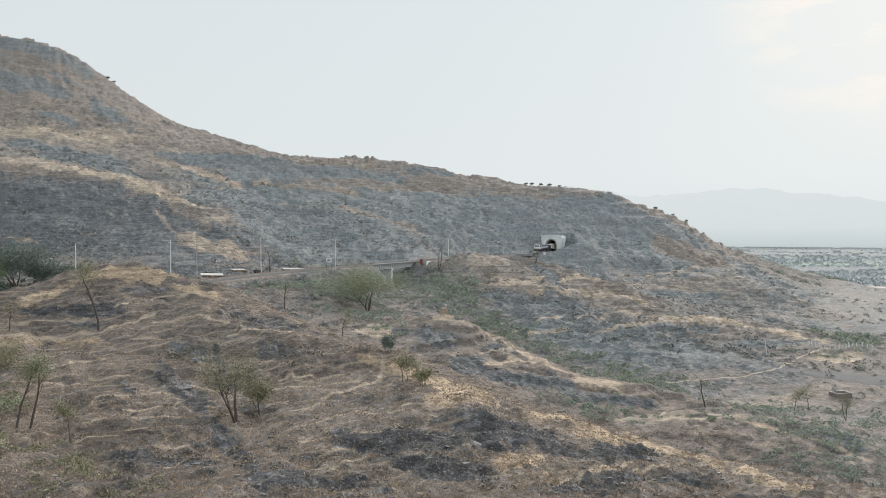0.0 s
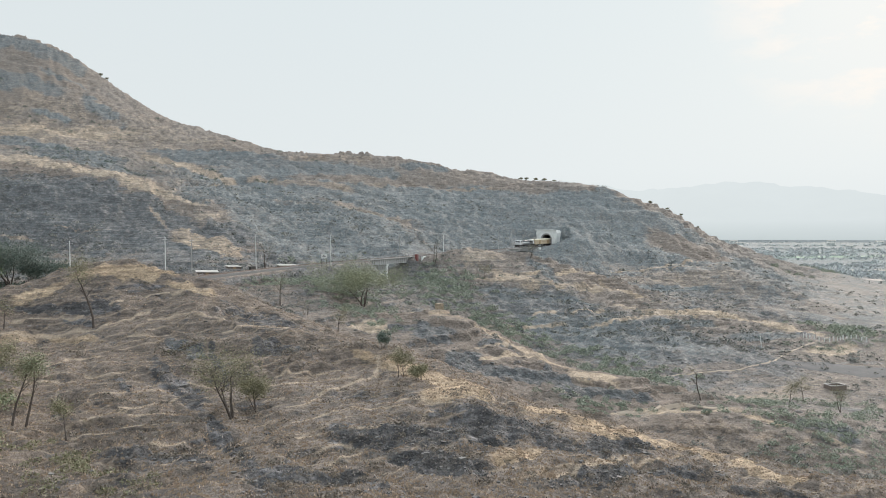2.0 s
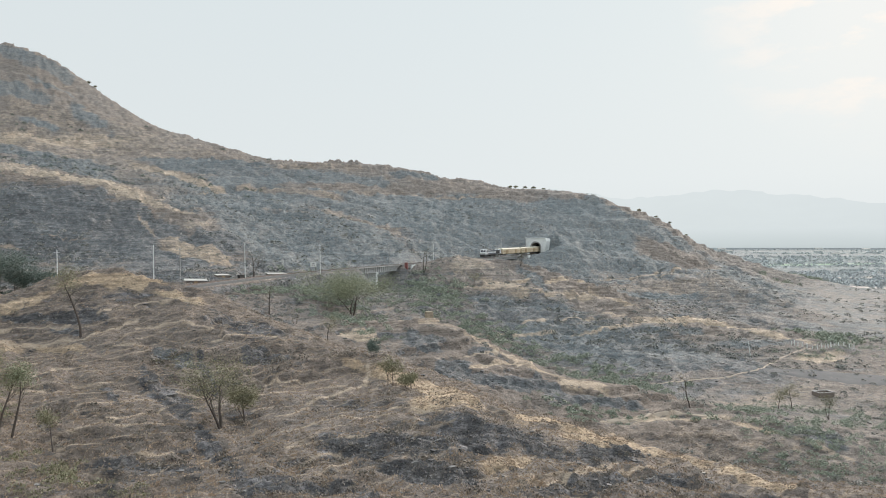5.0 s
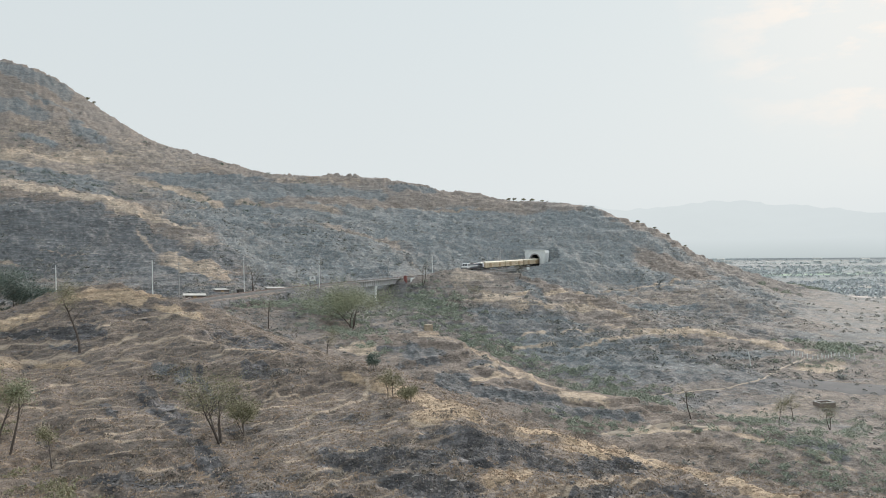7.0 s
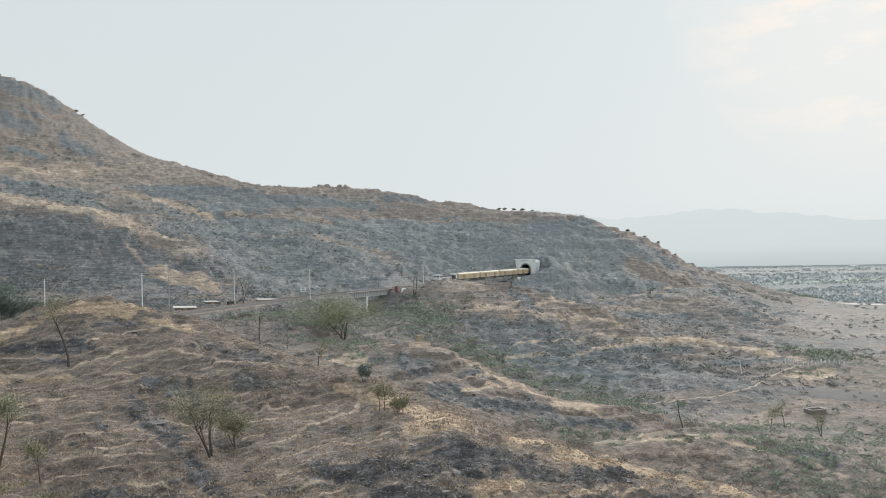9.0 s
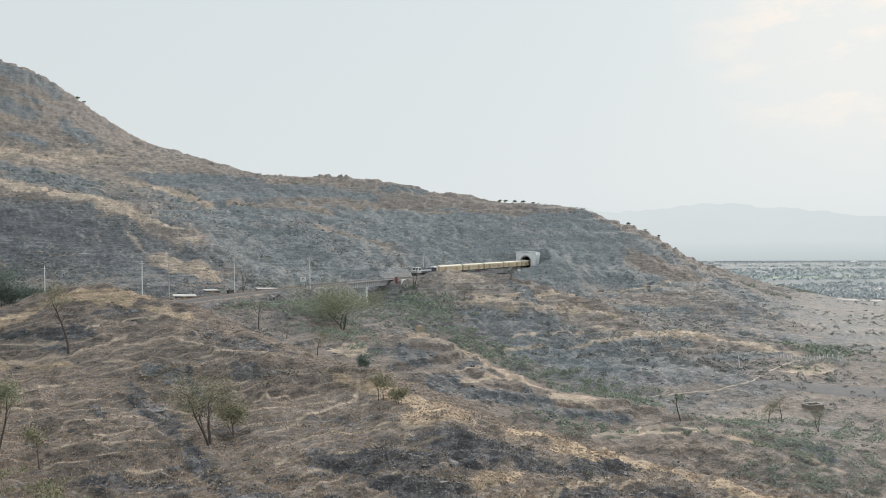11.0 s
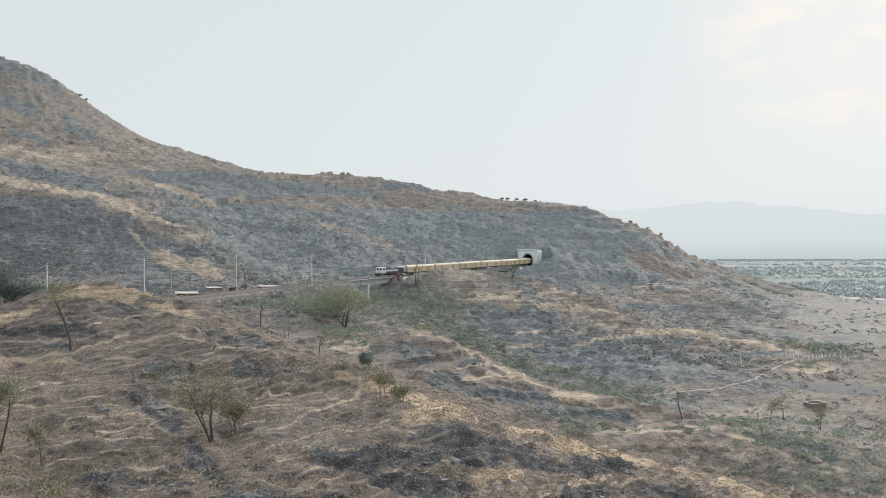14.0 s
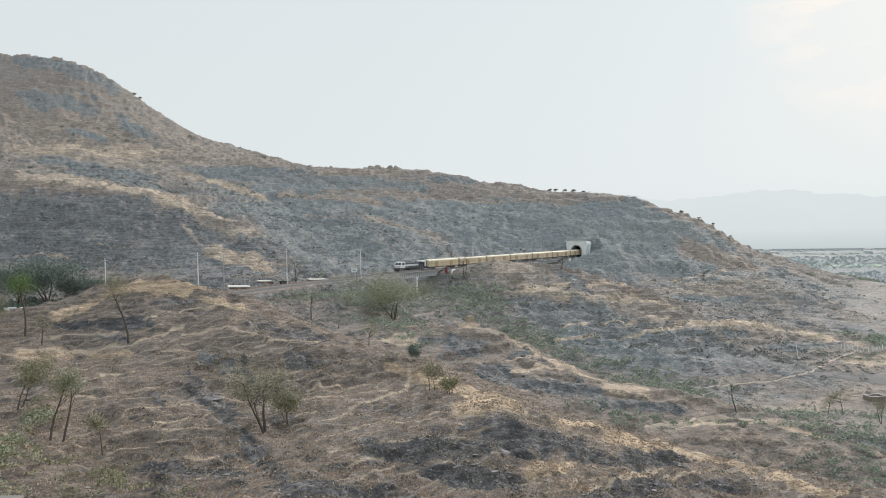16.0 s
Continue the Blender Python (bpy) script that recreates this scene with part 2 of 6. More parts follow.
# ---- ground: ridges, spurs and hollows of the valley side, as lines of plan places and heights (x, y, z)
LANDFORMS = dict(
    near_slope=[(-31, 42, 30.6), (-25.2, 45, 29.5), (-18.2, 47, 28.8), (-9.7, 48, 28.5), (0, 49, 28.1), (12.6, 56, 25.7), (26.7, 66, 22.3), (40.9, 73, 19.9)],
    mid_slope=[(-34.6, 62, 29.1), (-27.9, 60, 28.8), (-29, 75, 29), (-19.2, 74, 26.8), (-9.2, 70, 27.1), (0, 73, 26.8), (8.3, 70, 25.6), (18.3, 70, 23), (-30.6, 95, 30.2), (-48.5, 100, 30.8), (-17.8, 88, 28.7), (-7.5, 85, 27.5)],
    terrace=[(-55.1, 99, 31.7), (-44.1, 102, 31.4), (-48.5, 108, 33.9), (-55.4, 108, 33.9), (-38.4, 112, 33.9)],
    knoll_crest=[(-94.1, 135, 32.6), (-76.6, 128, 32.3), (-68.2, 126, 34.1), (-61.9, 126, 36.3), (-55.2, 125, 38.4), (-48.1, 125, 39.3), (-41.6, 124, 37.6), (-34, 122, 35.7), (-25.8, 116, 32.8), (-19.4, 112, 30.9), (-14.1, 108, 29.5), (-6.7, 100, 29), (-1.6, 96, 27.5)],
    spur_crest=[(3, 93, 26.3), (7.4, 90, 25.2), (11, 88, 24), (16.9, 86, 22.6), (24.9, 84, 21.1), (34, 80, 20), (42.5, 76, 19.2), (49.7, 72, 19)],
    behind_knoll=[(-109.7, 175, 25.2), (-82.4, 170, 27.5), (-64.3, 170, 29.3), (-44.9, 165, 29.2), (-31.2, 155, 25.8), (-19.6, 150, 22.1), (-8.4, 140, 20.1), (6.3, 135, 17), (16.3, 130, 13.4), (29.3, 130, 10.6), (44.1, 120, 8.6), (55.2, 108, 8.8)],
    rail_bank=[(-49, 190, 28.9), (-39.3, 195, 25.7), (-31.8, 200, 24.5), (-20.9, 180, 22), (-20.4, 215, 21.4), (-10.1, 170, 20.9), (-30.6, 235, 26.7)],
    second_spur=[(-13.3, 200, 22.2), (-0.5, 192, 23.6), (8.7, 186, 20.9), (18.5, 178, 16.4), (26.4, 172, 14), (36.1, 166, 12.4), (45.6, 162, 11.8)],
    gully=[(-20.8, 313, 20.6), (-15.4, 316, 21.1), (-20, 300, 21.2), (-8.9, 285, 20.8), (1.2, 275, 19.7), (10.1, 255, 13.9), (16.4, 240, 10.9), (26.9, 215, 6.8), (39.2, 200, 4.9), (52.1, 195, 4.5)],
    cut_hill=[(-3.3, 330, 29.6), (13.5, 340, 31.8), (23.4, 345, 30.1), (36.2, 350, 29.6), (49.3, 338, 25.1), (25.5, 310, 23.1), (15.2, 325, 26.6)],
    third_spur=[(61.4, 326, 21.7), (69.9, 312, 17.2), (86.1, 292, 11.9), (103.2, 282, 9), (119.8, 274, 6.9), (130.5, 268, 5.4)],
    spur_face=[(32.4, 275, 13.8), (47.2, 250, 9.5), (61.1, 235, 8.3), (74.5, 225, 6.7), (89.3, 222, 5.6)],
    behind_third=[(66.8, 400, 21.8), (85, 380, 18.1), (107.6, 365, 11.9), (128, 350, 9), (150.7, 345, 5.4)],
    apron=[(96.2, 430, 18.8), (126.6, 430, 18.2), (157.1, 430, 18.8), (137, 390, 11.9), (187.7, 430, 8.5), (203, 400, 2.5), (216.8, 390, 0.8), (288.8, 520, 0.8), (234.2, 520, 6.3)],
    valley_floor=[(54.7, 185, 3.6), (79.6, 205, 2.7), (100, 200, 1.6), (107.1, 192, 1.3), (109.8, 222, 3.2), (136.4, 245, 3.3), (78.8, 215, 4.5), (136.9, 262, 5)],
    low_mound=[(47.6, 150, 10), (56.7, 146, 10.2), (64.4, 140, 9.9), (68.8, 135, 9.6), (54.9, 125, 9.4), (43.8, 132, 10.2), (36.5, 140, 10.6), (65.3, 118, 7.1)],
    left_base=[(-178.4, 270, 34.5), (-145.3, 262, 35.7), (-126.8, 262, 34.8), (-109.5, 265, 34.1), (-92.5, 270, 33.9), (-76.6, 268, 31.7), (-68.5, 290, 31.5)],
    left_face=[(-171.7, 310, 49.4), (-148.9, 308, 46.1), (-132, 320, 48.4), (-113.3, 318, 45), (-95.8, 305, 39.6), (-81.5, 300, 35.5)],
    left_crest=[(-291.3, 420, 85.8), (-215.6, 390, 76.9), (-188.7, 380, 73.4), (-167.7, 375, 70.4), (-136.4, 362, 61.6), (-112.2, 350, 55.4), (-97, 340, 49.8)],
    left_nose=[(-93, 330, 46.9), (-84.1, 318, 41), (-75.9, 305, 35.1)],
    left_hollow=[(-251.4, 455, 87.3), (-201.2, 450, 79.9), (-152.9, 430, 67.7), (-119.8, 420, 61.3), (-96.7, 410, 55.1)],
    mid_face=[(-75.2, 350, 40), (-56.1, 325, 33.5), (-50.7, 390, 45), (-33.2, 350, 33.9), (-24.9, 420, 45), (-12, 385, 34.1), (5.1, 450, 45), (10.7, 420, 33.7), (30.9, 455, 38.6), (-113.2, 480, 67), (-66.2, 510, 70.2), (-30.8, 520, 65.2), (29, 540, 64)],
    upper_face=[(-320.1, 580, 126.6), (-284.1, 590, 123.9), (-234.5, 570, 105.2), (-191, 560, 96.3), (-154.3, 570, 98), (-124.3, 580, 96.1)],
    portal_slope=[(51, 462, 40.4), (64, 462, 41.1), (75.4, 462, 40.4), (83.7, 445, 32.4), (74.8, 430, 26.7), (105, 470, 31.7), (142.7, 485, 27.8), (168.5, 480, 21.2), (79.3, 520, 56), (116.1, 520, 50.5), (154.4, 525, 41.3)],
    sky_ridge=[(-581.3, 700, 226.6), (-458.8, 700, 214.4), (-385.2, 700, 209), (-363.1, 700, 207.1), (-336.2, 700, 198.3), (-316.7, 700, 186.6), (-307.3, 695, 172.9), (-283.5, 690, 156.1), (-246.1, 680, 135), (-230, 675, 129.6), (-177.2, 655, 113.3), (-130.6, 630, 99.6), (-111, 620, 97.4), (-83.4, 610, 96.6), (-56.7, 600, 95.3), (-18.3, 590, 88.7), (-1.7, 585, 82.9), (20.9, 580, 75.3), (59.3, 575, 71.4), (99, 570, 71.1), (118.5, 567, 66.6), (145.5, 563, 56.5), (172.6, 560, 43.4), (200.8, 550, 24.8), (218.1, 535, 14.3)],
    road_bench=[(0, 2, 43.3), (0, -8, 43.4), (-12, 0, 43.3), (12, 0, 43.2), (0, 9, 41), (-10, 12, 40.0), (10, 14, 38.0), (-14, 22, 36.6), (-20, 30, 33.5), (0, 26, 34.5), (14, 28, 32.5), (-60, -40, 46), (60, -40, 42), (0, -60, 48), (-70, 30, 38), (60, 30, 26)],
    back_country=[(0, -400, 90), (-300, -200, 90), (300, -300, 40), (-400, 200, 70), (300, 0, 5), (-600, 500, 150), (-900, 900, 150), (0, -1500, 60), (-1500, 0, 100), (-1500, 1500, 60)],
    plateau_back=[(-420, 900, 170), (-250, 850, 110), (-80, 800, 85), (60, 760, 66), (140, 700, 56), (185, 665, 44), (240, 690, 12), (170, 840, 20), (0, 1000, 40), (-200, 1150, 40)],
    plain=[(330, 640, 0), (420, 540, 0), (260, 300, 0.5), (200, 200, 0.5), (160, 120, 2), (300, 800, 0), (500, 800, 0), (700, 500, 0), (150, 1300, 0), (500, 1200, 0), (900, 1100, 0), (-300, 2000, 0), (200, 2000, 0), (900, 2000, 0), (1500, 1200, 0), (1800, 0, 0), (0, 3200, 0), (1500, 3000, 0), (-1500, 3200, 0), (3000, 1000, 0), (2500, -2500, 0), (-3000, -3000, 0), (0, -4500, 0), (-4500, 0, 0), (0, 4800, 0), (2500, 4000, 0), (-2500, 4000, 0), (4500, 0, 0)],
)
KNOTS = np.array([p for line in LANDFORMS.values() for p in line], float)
RAIL_Z = 30.8
TRACK = [(-150, 112), (-112, 128), (-88, 155), (-72, 185), (-63.5, 214), (-49, 257), (-27, 303), (2, 352), (31, 402), (62, 454), (93, 506), (124, 558), (155, 610), (190, 668)]


def warp_plan(x, y):
    r = np.hypot(x, y) + 6.0
    return np.stack([x / r, y / r, np.log(r)], -1)


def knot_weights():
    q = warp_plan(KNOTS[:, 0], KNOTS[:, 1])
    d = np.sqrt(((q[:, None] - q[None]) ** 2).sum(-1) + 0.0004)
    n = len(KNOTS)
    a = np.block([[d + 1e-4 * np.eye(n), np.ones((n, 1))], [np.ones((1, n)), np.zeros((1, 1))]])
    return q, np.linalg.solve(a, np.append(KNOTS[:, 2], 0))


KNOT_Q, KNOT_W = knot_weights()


def lattice(x, y, seed):
    """Smooth value noise on a unit lattice, -1 to 1."""
    xi, yi = np.floor(x).astype(np.int64), np.floor(y).astype(np.int64)
    fx, fy = x - xi, y - yi
    fx, fy = fx * fx * (3 - 2 * fx), fy * fy * (3 - 2 * fy)

    def h(i, j):
        k = (i * 374761393 + j * 668265263 + seed * 974634777) & 0x7FFFFFFF
        k = ((k ^ (k >> 13)) * 1274126177) & 0x7FFFFFFF
        return ((k ^ (k >> 16)) & 0xFFFF) / 32767.5 - 1

    return (h(xi, yi) * (1 - fx) + h(xi + 1, yi) * fx) * (1 - fy) + (h(xi, yi + 1) * (1 - fx) + h(xi + 1, yi + 1) * fx) * fy


def fbm(x, y, size, octaves, seed, gain=0.5):
    out, a = 0.0, 1.0
    for k in range(octaves):
        out = out + a * lattice(x / size + 17.3 * k, y / size - 9.1 * k, seed + k)
        size, a = size * 0.47, a * gain
    return out


def dense_track():
    p = np.array(TRACK, float)
    out = []
    for i in range(1, len(p) - 2):
        for k in range(24):
            t = k / 24
            out.append(0.5 * (2 * p[i] + (p[i + 1] - p[i - 1]) * t + (2 * p[i - 1] - 5 * p[i] + 4 * p[i + 1] - p[i + 2]) * t * t + (3 * p[i] - p[i - 1] - 3 * p[i + 1] + p[i + 2]) * t ** 3))
    return np.array(out)


LINE = dense_track()
LINE_S = np.append(0, np.cumsum(np.hypot(*np.diff(LINE, axis=0).T)))
PORTAL_S = LINE_S[np.argmin(np.hypot(LINE[:, 0] - 62, LINE[:, 1] - 454))]


def on_track(s):
    """Place and heading at s metres out of the tunnel mouth (minus: inside)."""
    u = PORTAL_S - s
    x, y = np.interp(u, LINE_S, LINE[:, 0]), np.interp(u, LINE_S, LINE[:, 1])
    x1, y1 = np.interp(u - 1, LINE_S, LINE[:, 0]), np.interp(u - 1, LINE_S, LINE[:, 1])
    return float(x), float(y), math.atan2(y1 - y, x1 - x)


BRIDGES = [(146.5, 178.5), (26.0, 57.5)]  # stretches out of the tunnel mouth that stand on girders


OUT_S = PORTAL_S - LINE_S
OPEN = LINE[(OUT_S > 1.0)]
BANKED = LINE[(OUT_S > 1.0) & ~np.any([(OUT_S > a) & (OUT_S < b) for a, b in BRIDGES], axis=0)]


def smooth(a, b, v):
    t = np.clip((v - a) / (b - a), 0, 1)
    return t * t * (3 - 2 * t)


def cattle_tracks(x, y):
    """Where cattle have trodden narrow terraces across the near slopes: 0 to 1."""
    r = np.hypot(x, y)
    return smooth(-0.75, -0.2, fbm(x, y, 20, 3, 139)) * smooth(45, 55, r) * (1 - smooth(110, 160, r))


# ---- what covers the slopes: bands of bare basalt, scrub with painted haze, and straw, each an oval on the plan (centre, half-length, half-width)
BANDS, TRAILS = [], []


def band(centre, along, across, rock, scrub, straw):
    det = along[0] * across[1] - along[1] * across[0]
    reach = 1.6 * max(abs(along[0]) + abs(across[0]), abs(along[1]) + abs(across[1]))
    BANDS.append((centre, along, across, det, reach, (rock, scrub, straw)))


def trail(*points):
    TRAILS.append(np.array(points, float))


# upper slope
band((-246.7, 589.9), (75.6, 27.7), (-23.6, 57.0), 0, 0.35, 0.34)
band((-315.9, 667.9), (36.8, 17.6), (-5.7, 12.4), 0, 0.35, 0.22)
band((-360, 679.3), (24.3, 4.5), (-7.0, 13.5), 0.68, 0.7, 0)
band((-324.1, 695.5), (14.3, 6.2), (3.8, -8.5), 0.68, 0.7, 0)
band((-323.8, 633.5), (20.4, 15.3), (-4.0, 8.2), 0.68, 0.7, 0)
band((-342.3, 623.6), (11.8, 2.8), (-2.1, 4.0), 0.68, 0.7, 0)
band((-266.8, 641.6), (18.8, -9.7), (6.3, -15.4), 0.68, 0.7, 0)
band((-310.9, 669.1), (13.7, 8.8), (1.2, -2.8), 0.68, 0.7, 0)
band((-288.2, 600.2), (13.8, 0.2), (2.0, -4.4), 0.68, 0.8, 0)
band((-257.2, 506.5), (18.2, -0.1), (-8.3, 16.5), 0.75, 0.7, 0)
band((-205.3, 458.8), (24.8, -1), (-21.6, 48.7), 0.85, 0.7, 0)
band((-152.6, 554), (39, 8.8), (2.4, -8.9), 1, 0.7, 0)
band((-138.9, 534.5), (39.6, 5.3), (4.5, -17.7), 0.75, 0.7, 0)
band((-102.1, 516.1), (25.6, 9), (-1.5, 7.7), 0.6, 0.8, 0)
band((-265.5, 558.1), (33.5, 38.3), (7.4, -15.6), 0, 0.35, 0.6)
band((-209.2, 394.8), (16.7, 0.2), (9.7, -18.3), 0.05, 0.45, 0.6)
band((-161.1, 374.3), (29.3, -5.5), (4.9, -11.5), 0.05, 0.45, 0.75)
band((-124.7, 362), (17.8, 0.6), (3.4, -10.0), 0.05, 0.45, 0.75)
band((-160.1, 505.3), (36.5, -24), (-3.0, 9.5), 0, 0.35, 0.6)
band((-120.7, 480.8), (11.5, 21.8), (-0.2, 0.9), 0, 0.35, 0.6)
# left face
band((-160.8, 320.1), (21.7, 2.3), (-5.6, 11.4), 0.85, 0.32, 0)
band((-131.5, 323.7), (21.3, -3.9), (9.7, -24.3), 0.85, 0.32, 0)
band((-138.8, 287.7), (28.2, -3.2), (-4.9, 10.4), 0.75, 0.32, 0)
# next band: shade of a dark hollow painted in as bare rock
band((-111.1, 327.3), (8.8, -14.9), (2.2, -6.8), 1, 0.32, 0)
band((-85, 322.7), (7.4, 2.3), (4.0, -15.6), 0.7, 0.32, 0)
band((-133.8, 300.2), (10.4, 0.7), (0.3, -0.6), 0.1, 0.3, 0.5)
band((-153.7, 286.9), (10.7, 1.3), (1.1, -2.2), 0.2, 0.3, 0.5)
band((-87.5, 300.7), (15, -5.8), (-2.8, 9.7), 0.2, 0.3, 0.6)
band((-113.8, 325.5), (7.4, -10.8), (1.2, -3.5), 0.1, 0.45, 0.52)
band((-96.4, 341.2), (4.2, 8.9), (1.9, -6.9), 0.1, 0.45, 0.45)
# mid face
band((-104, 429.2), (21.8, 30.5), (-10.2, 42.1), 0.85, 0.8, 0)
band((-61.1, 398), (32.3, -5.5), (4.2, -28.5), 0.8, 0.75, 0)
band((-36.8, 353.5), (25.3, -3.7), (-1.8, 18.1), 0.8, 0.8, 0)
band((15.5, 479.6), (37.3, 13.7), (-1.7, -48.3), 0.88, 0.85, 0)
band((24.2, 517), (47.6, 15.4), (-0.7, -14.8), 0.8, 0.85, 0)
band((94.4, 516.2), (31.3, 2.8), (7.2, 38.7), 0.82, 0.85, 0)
band((-65.1, 543.7), (24.1, 7.9), (-0.8, 7.2), 0.7, 0.8, 0)
band((-12.1, 580.3), (14.3, 6.4), (0.1, -7.9), 0.8, 0.7, 0)
band((-47.7, 540.7), (14.9, 5.1), (0.5, -5.5), 0.7, 0.8, 0)
band((-36.3, 534.6), (52.8, 30.3), (0.5, -7.3), 0, 0.35, 0.15)
band((-39.5, 439.2), (26.1, -14.3), (-0.8, 8.9), 0.25, 0.45, 0.38)
band((-86, 496.1), (27.4, 4.3), (-0.9, 5.1), 0, 0.35, 0.38)
band((26.1, 551.5), (51.3, 19.8), (-0.1, -2.3), 0, 0.35, 0.38)
band((-31.7, 528.9), (14.3, 11.7), (0.2, -3.1), 0, 0.35, 0.38)
band((-9.7, 401.8), (8, -11.6), (0.0, -1.6), 0.25, 0.45, 0.38)
band((-108.9, 496), (7.2, 7.3), (-0.7, 3.5), 0, 0.35, 0.45)
band((-76.1, 568.8), (29.8, 5.3), (1.3, -10.2), 0, 0.35, 0.38)
# portal slope
band((108.9, 508.2), (25.9, 5.1), (6.2, 28.4), 0.7, 0.9, 0)
band((153.2, 491.7), (21.7, -7.3), (5.2, 16.5), 0, 0.35, 0.11)
band((119.1, 447.1), (19.9, -1.1), (-1.8, -6.8), 0.8, 0.9, 0)
band((119.7, 395.5), (35.6, 14.2), (7.1, 23.4), 0.2, 0.45, 0.34)
band((132.5, 441.4), (46, 26.7), (-0.6, -1.9), 0, 0.35, 0.6)
band((109.6, 366.5), (22.3, 23.1), (2.8, 9.5), 0.85, 0.8, 0)
band((130.2, 343.7), (44.9, 31.6), (14.6, 38.9), 0.4, 0.5, 0.11)
band((175.7, 369.9), (1.4, -21.5), (-8.7, -18.2), 0.35, 0.45, 0)
# third spur
band((49.7, 324.9), (15.4, 15), (0.4, 2.6), 0.05, 0.3, 1)
band((55.2, 308.9), (14.5, 8.5), (0.5, 3.0), 0.15, 0.3, 0.6)
band((75.1, 314), (9.3, -9.5), (-0.5, -1.9), 0.05, 0.3, 0.8)
band((89.5, 290.5), (14, 2.2), (1.2, 3.7), 0.05, 0.3, 0.9)
band((72.5, 292.2), (7.5, -2.6), (0.8, 3.0), 0.15, 0.3, 0.5)
band((115.8, 281.2), (12.4, -10.6), (-1.8, -4.4), 0.1, 0.3, 0.8)
band((45.4, 288.5), (14.9, 4.4), (0.6, 3.9), 0.85, 0.7, 0)
band((45.5, 256.5), (18, -0.8), (2.2, 12.2), 0.8, 0.7, 0)
band((51.9, 233.3), (11.2, -4.8), (1.8, 8.1), 0.75, 0.7, 0)
band((83.1, 273), (12.2, 2.3), (-1.8, -6.0), 0.9, 0.7, 0)
band((75.2, 236.7), (8, -6.1), (-2.8, -8.6), 0.65, 0.7, 0.1)
band((108.1, 259.4), (13, 5), (-2.3, -5.6), 0.85, 0.7, 0)
# cut hill
band((19.9, 337.4), (9.8, 4.4), (-0.5, -8.4), 0.1, 0.45, 0.52)
band((29.8, 307.3), (9.1, -6.6), (-0.8, -7.8), 0.2, 0.3, 0.6)
band((41.5, 326.6), (4.1, -9.2), (-1.3, -9.7), 0.8, 0.7, 0)
band((22.9, 288.6), (8.1, -1.1), (-0.3, -3.9), 0.7, 0.7, 0)
# second spur
band((0, 190.5), (6.5, -3), (1, -4), 0.1, 0.15, 0.5)
band((18, 179), (12, -9), (1.6, 2.6), 0.1, 0.15, 0.55)
band((-15.3, 174.9), (4.3, 0.1), (0.4, -4.8), 0.1, 0.3, 0.6)
band((13.8, 166.2), (7.2, 7.7), (0.1, 1.2), 0.05, 0.3, 0.8)
band((31.2, 163.4), (4.6, -0.1), (-0.7, -3.8), 0.05, 0.3, 0.9)
band((-1.1, 174.3), (3.7, 0.1), (0.0, -4.7), 0.9, 0.3, 0)
band((5.1, 156.3), (3.3, 0.5), (-0.3, -7.5), 0.95, 0.3, 0)
band((14.7, 152.9), (7.1, 1.5), (0.4, 4.3), 0.95, 0.3, 0)
band((12.4, 173), (3.8, 1.1), (0.1, 1.8), 0.8, 0.3, 0)
band((23.9, 156.7), (2.3, -3), (-1.0, -6.7), 0.9, 0.3, 0)
band((34.1, 153.1), (6.9, -0.4), (-0.7, -2.9), 0.8, 0.3, 0)
# valley floor
band((77.7, 190.4), (29.5, 20.1), (3.2, 7.9), 0.15, 0.3, 0.35)
band((44.7, 145.5), (9.1, 1.5), (0.5, 1.7), 0.05, 0.3, 0.7)
band((51.9, 131.8), (13, -2.3), (-2.2, -5.5), 0.12, 0.1, 0.3)
band((59.3, 135.2), (5.7, -7.6), (-0.8, -1.7), 0.05, 0.1, 0.7)
band((122.9, 247.4), (9.8, 4.1), (3.2, 6.3), 0.05, 0.3, 0.7)
band((65.3, 133.6), (3.8, -2.8), (-1.9, -3.8), 0.6, 0.5, 0)
# spur crest
band((-8.9, 95.1), (1.6, -0.6), (0.1, -0.7), 0, 0, 0.8)
band((-1.2, 89.4), (5.6, -3.8), (0.0, 3.1), 0, 0, 1)
band((1.2, 82), (2.9, 1.8), (0.0, 2.4), 0.05, 0, 0.8)
band((11.9, 85.5), (3.2, 0.4), (0.5, 3.3), 0, 0, 0.9)
band((18, 83.6), (4.1, 1.4), (-1.0, -4.6), 0, 0, 0.9)
band((25.8, 82.4), (3.5, -0.8), (-1.0, -3.3), 0, 0, 0.9)
band((31.7, 76), (2.7, -3.1), (-1.0, -2.4), 0, 0, 0.8)
band((-12.8, 86.5), (5.9, 1.7), (-0.4, 2.6), 0.1, 0, 0.15)
# near slope
band((2.2, 76.1), (2.8, 1.6), (0.0, -1.1), 0.9, 0, 0)
band((-1.7, 65.7), (5.9, 0.3), (0.1, -3.6), 0.8, 0, 0)
band((6.6, 71.6), (5.2, 0.1), (0.4, 3.9), 0.95, 0, 0)
band((-6, 63.3), (3, -3.8), (-0.1, 1.8), 1, 0, 0)
band((-0.3, 58.1), (3.5, -0.8), (0.0, -1.6), 0.9, 0, 0)
band((17, 75), (3.3, 2.9), (-0.9, -4.1), 0.95, 0, 0)
band((-8, 52.7), (3.8, -0.7), (0.3, -1.6), 0.75, 0, 0)
band((16.6, 65.6), (8.6, 8.1), (0.5, 2.0), 0.7, 0, 0)
band((6.1, 63.1), (2.2, 2.5), (-0.2, -1.7), 0, 0, 0.8)
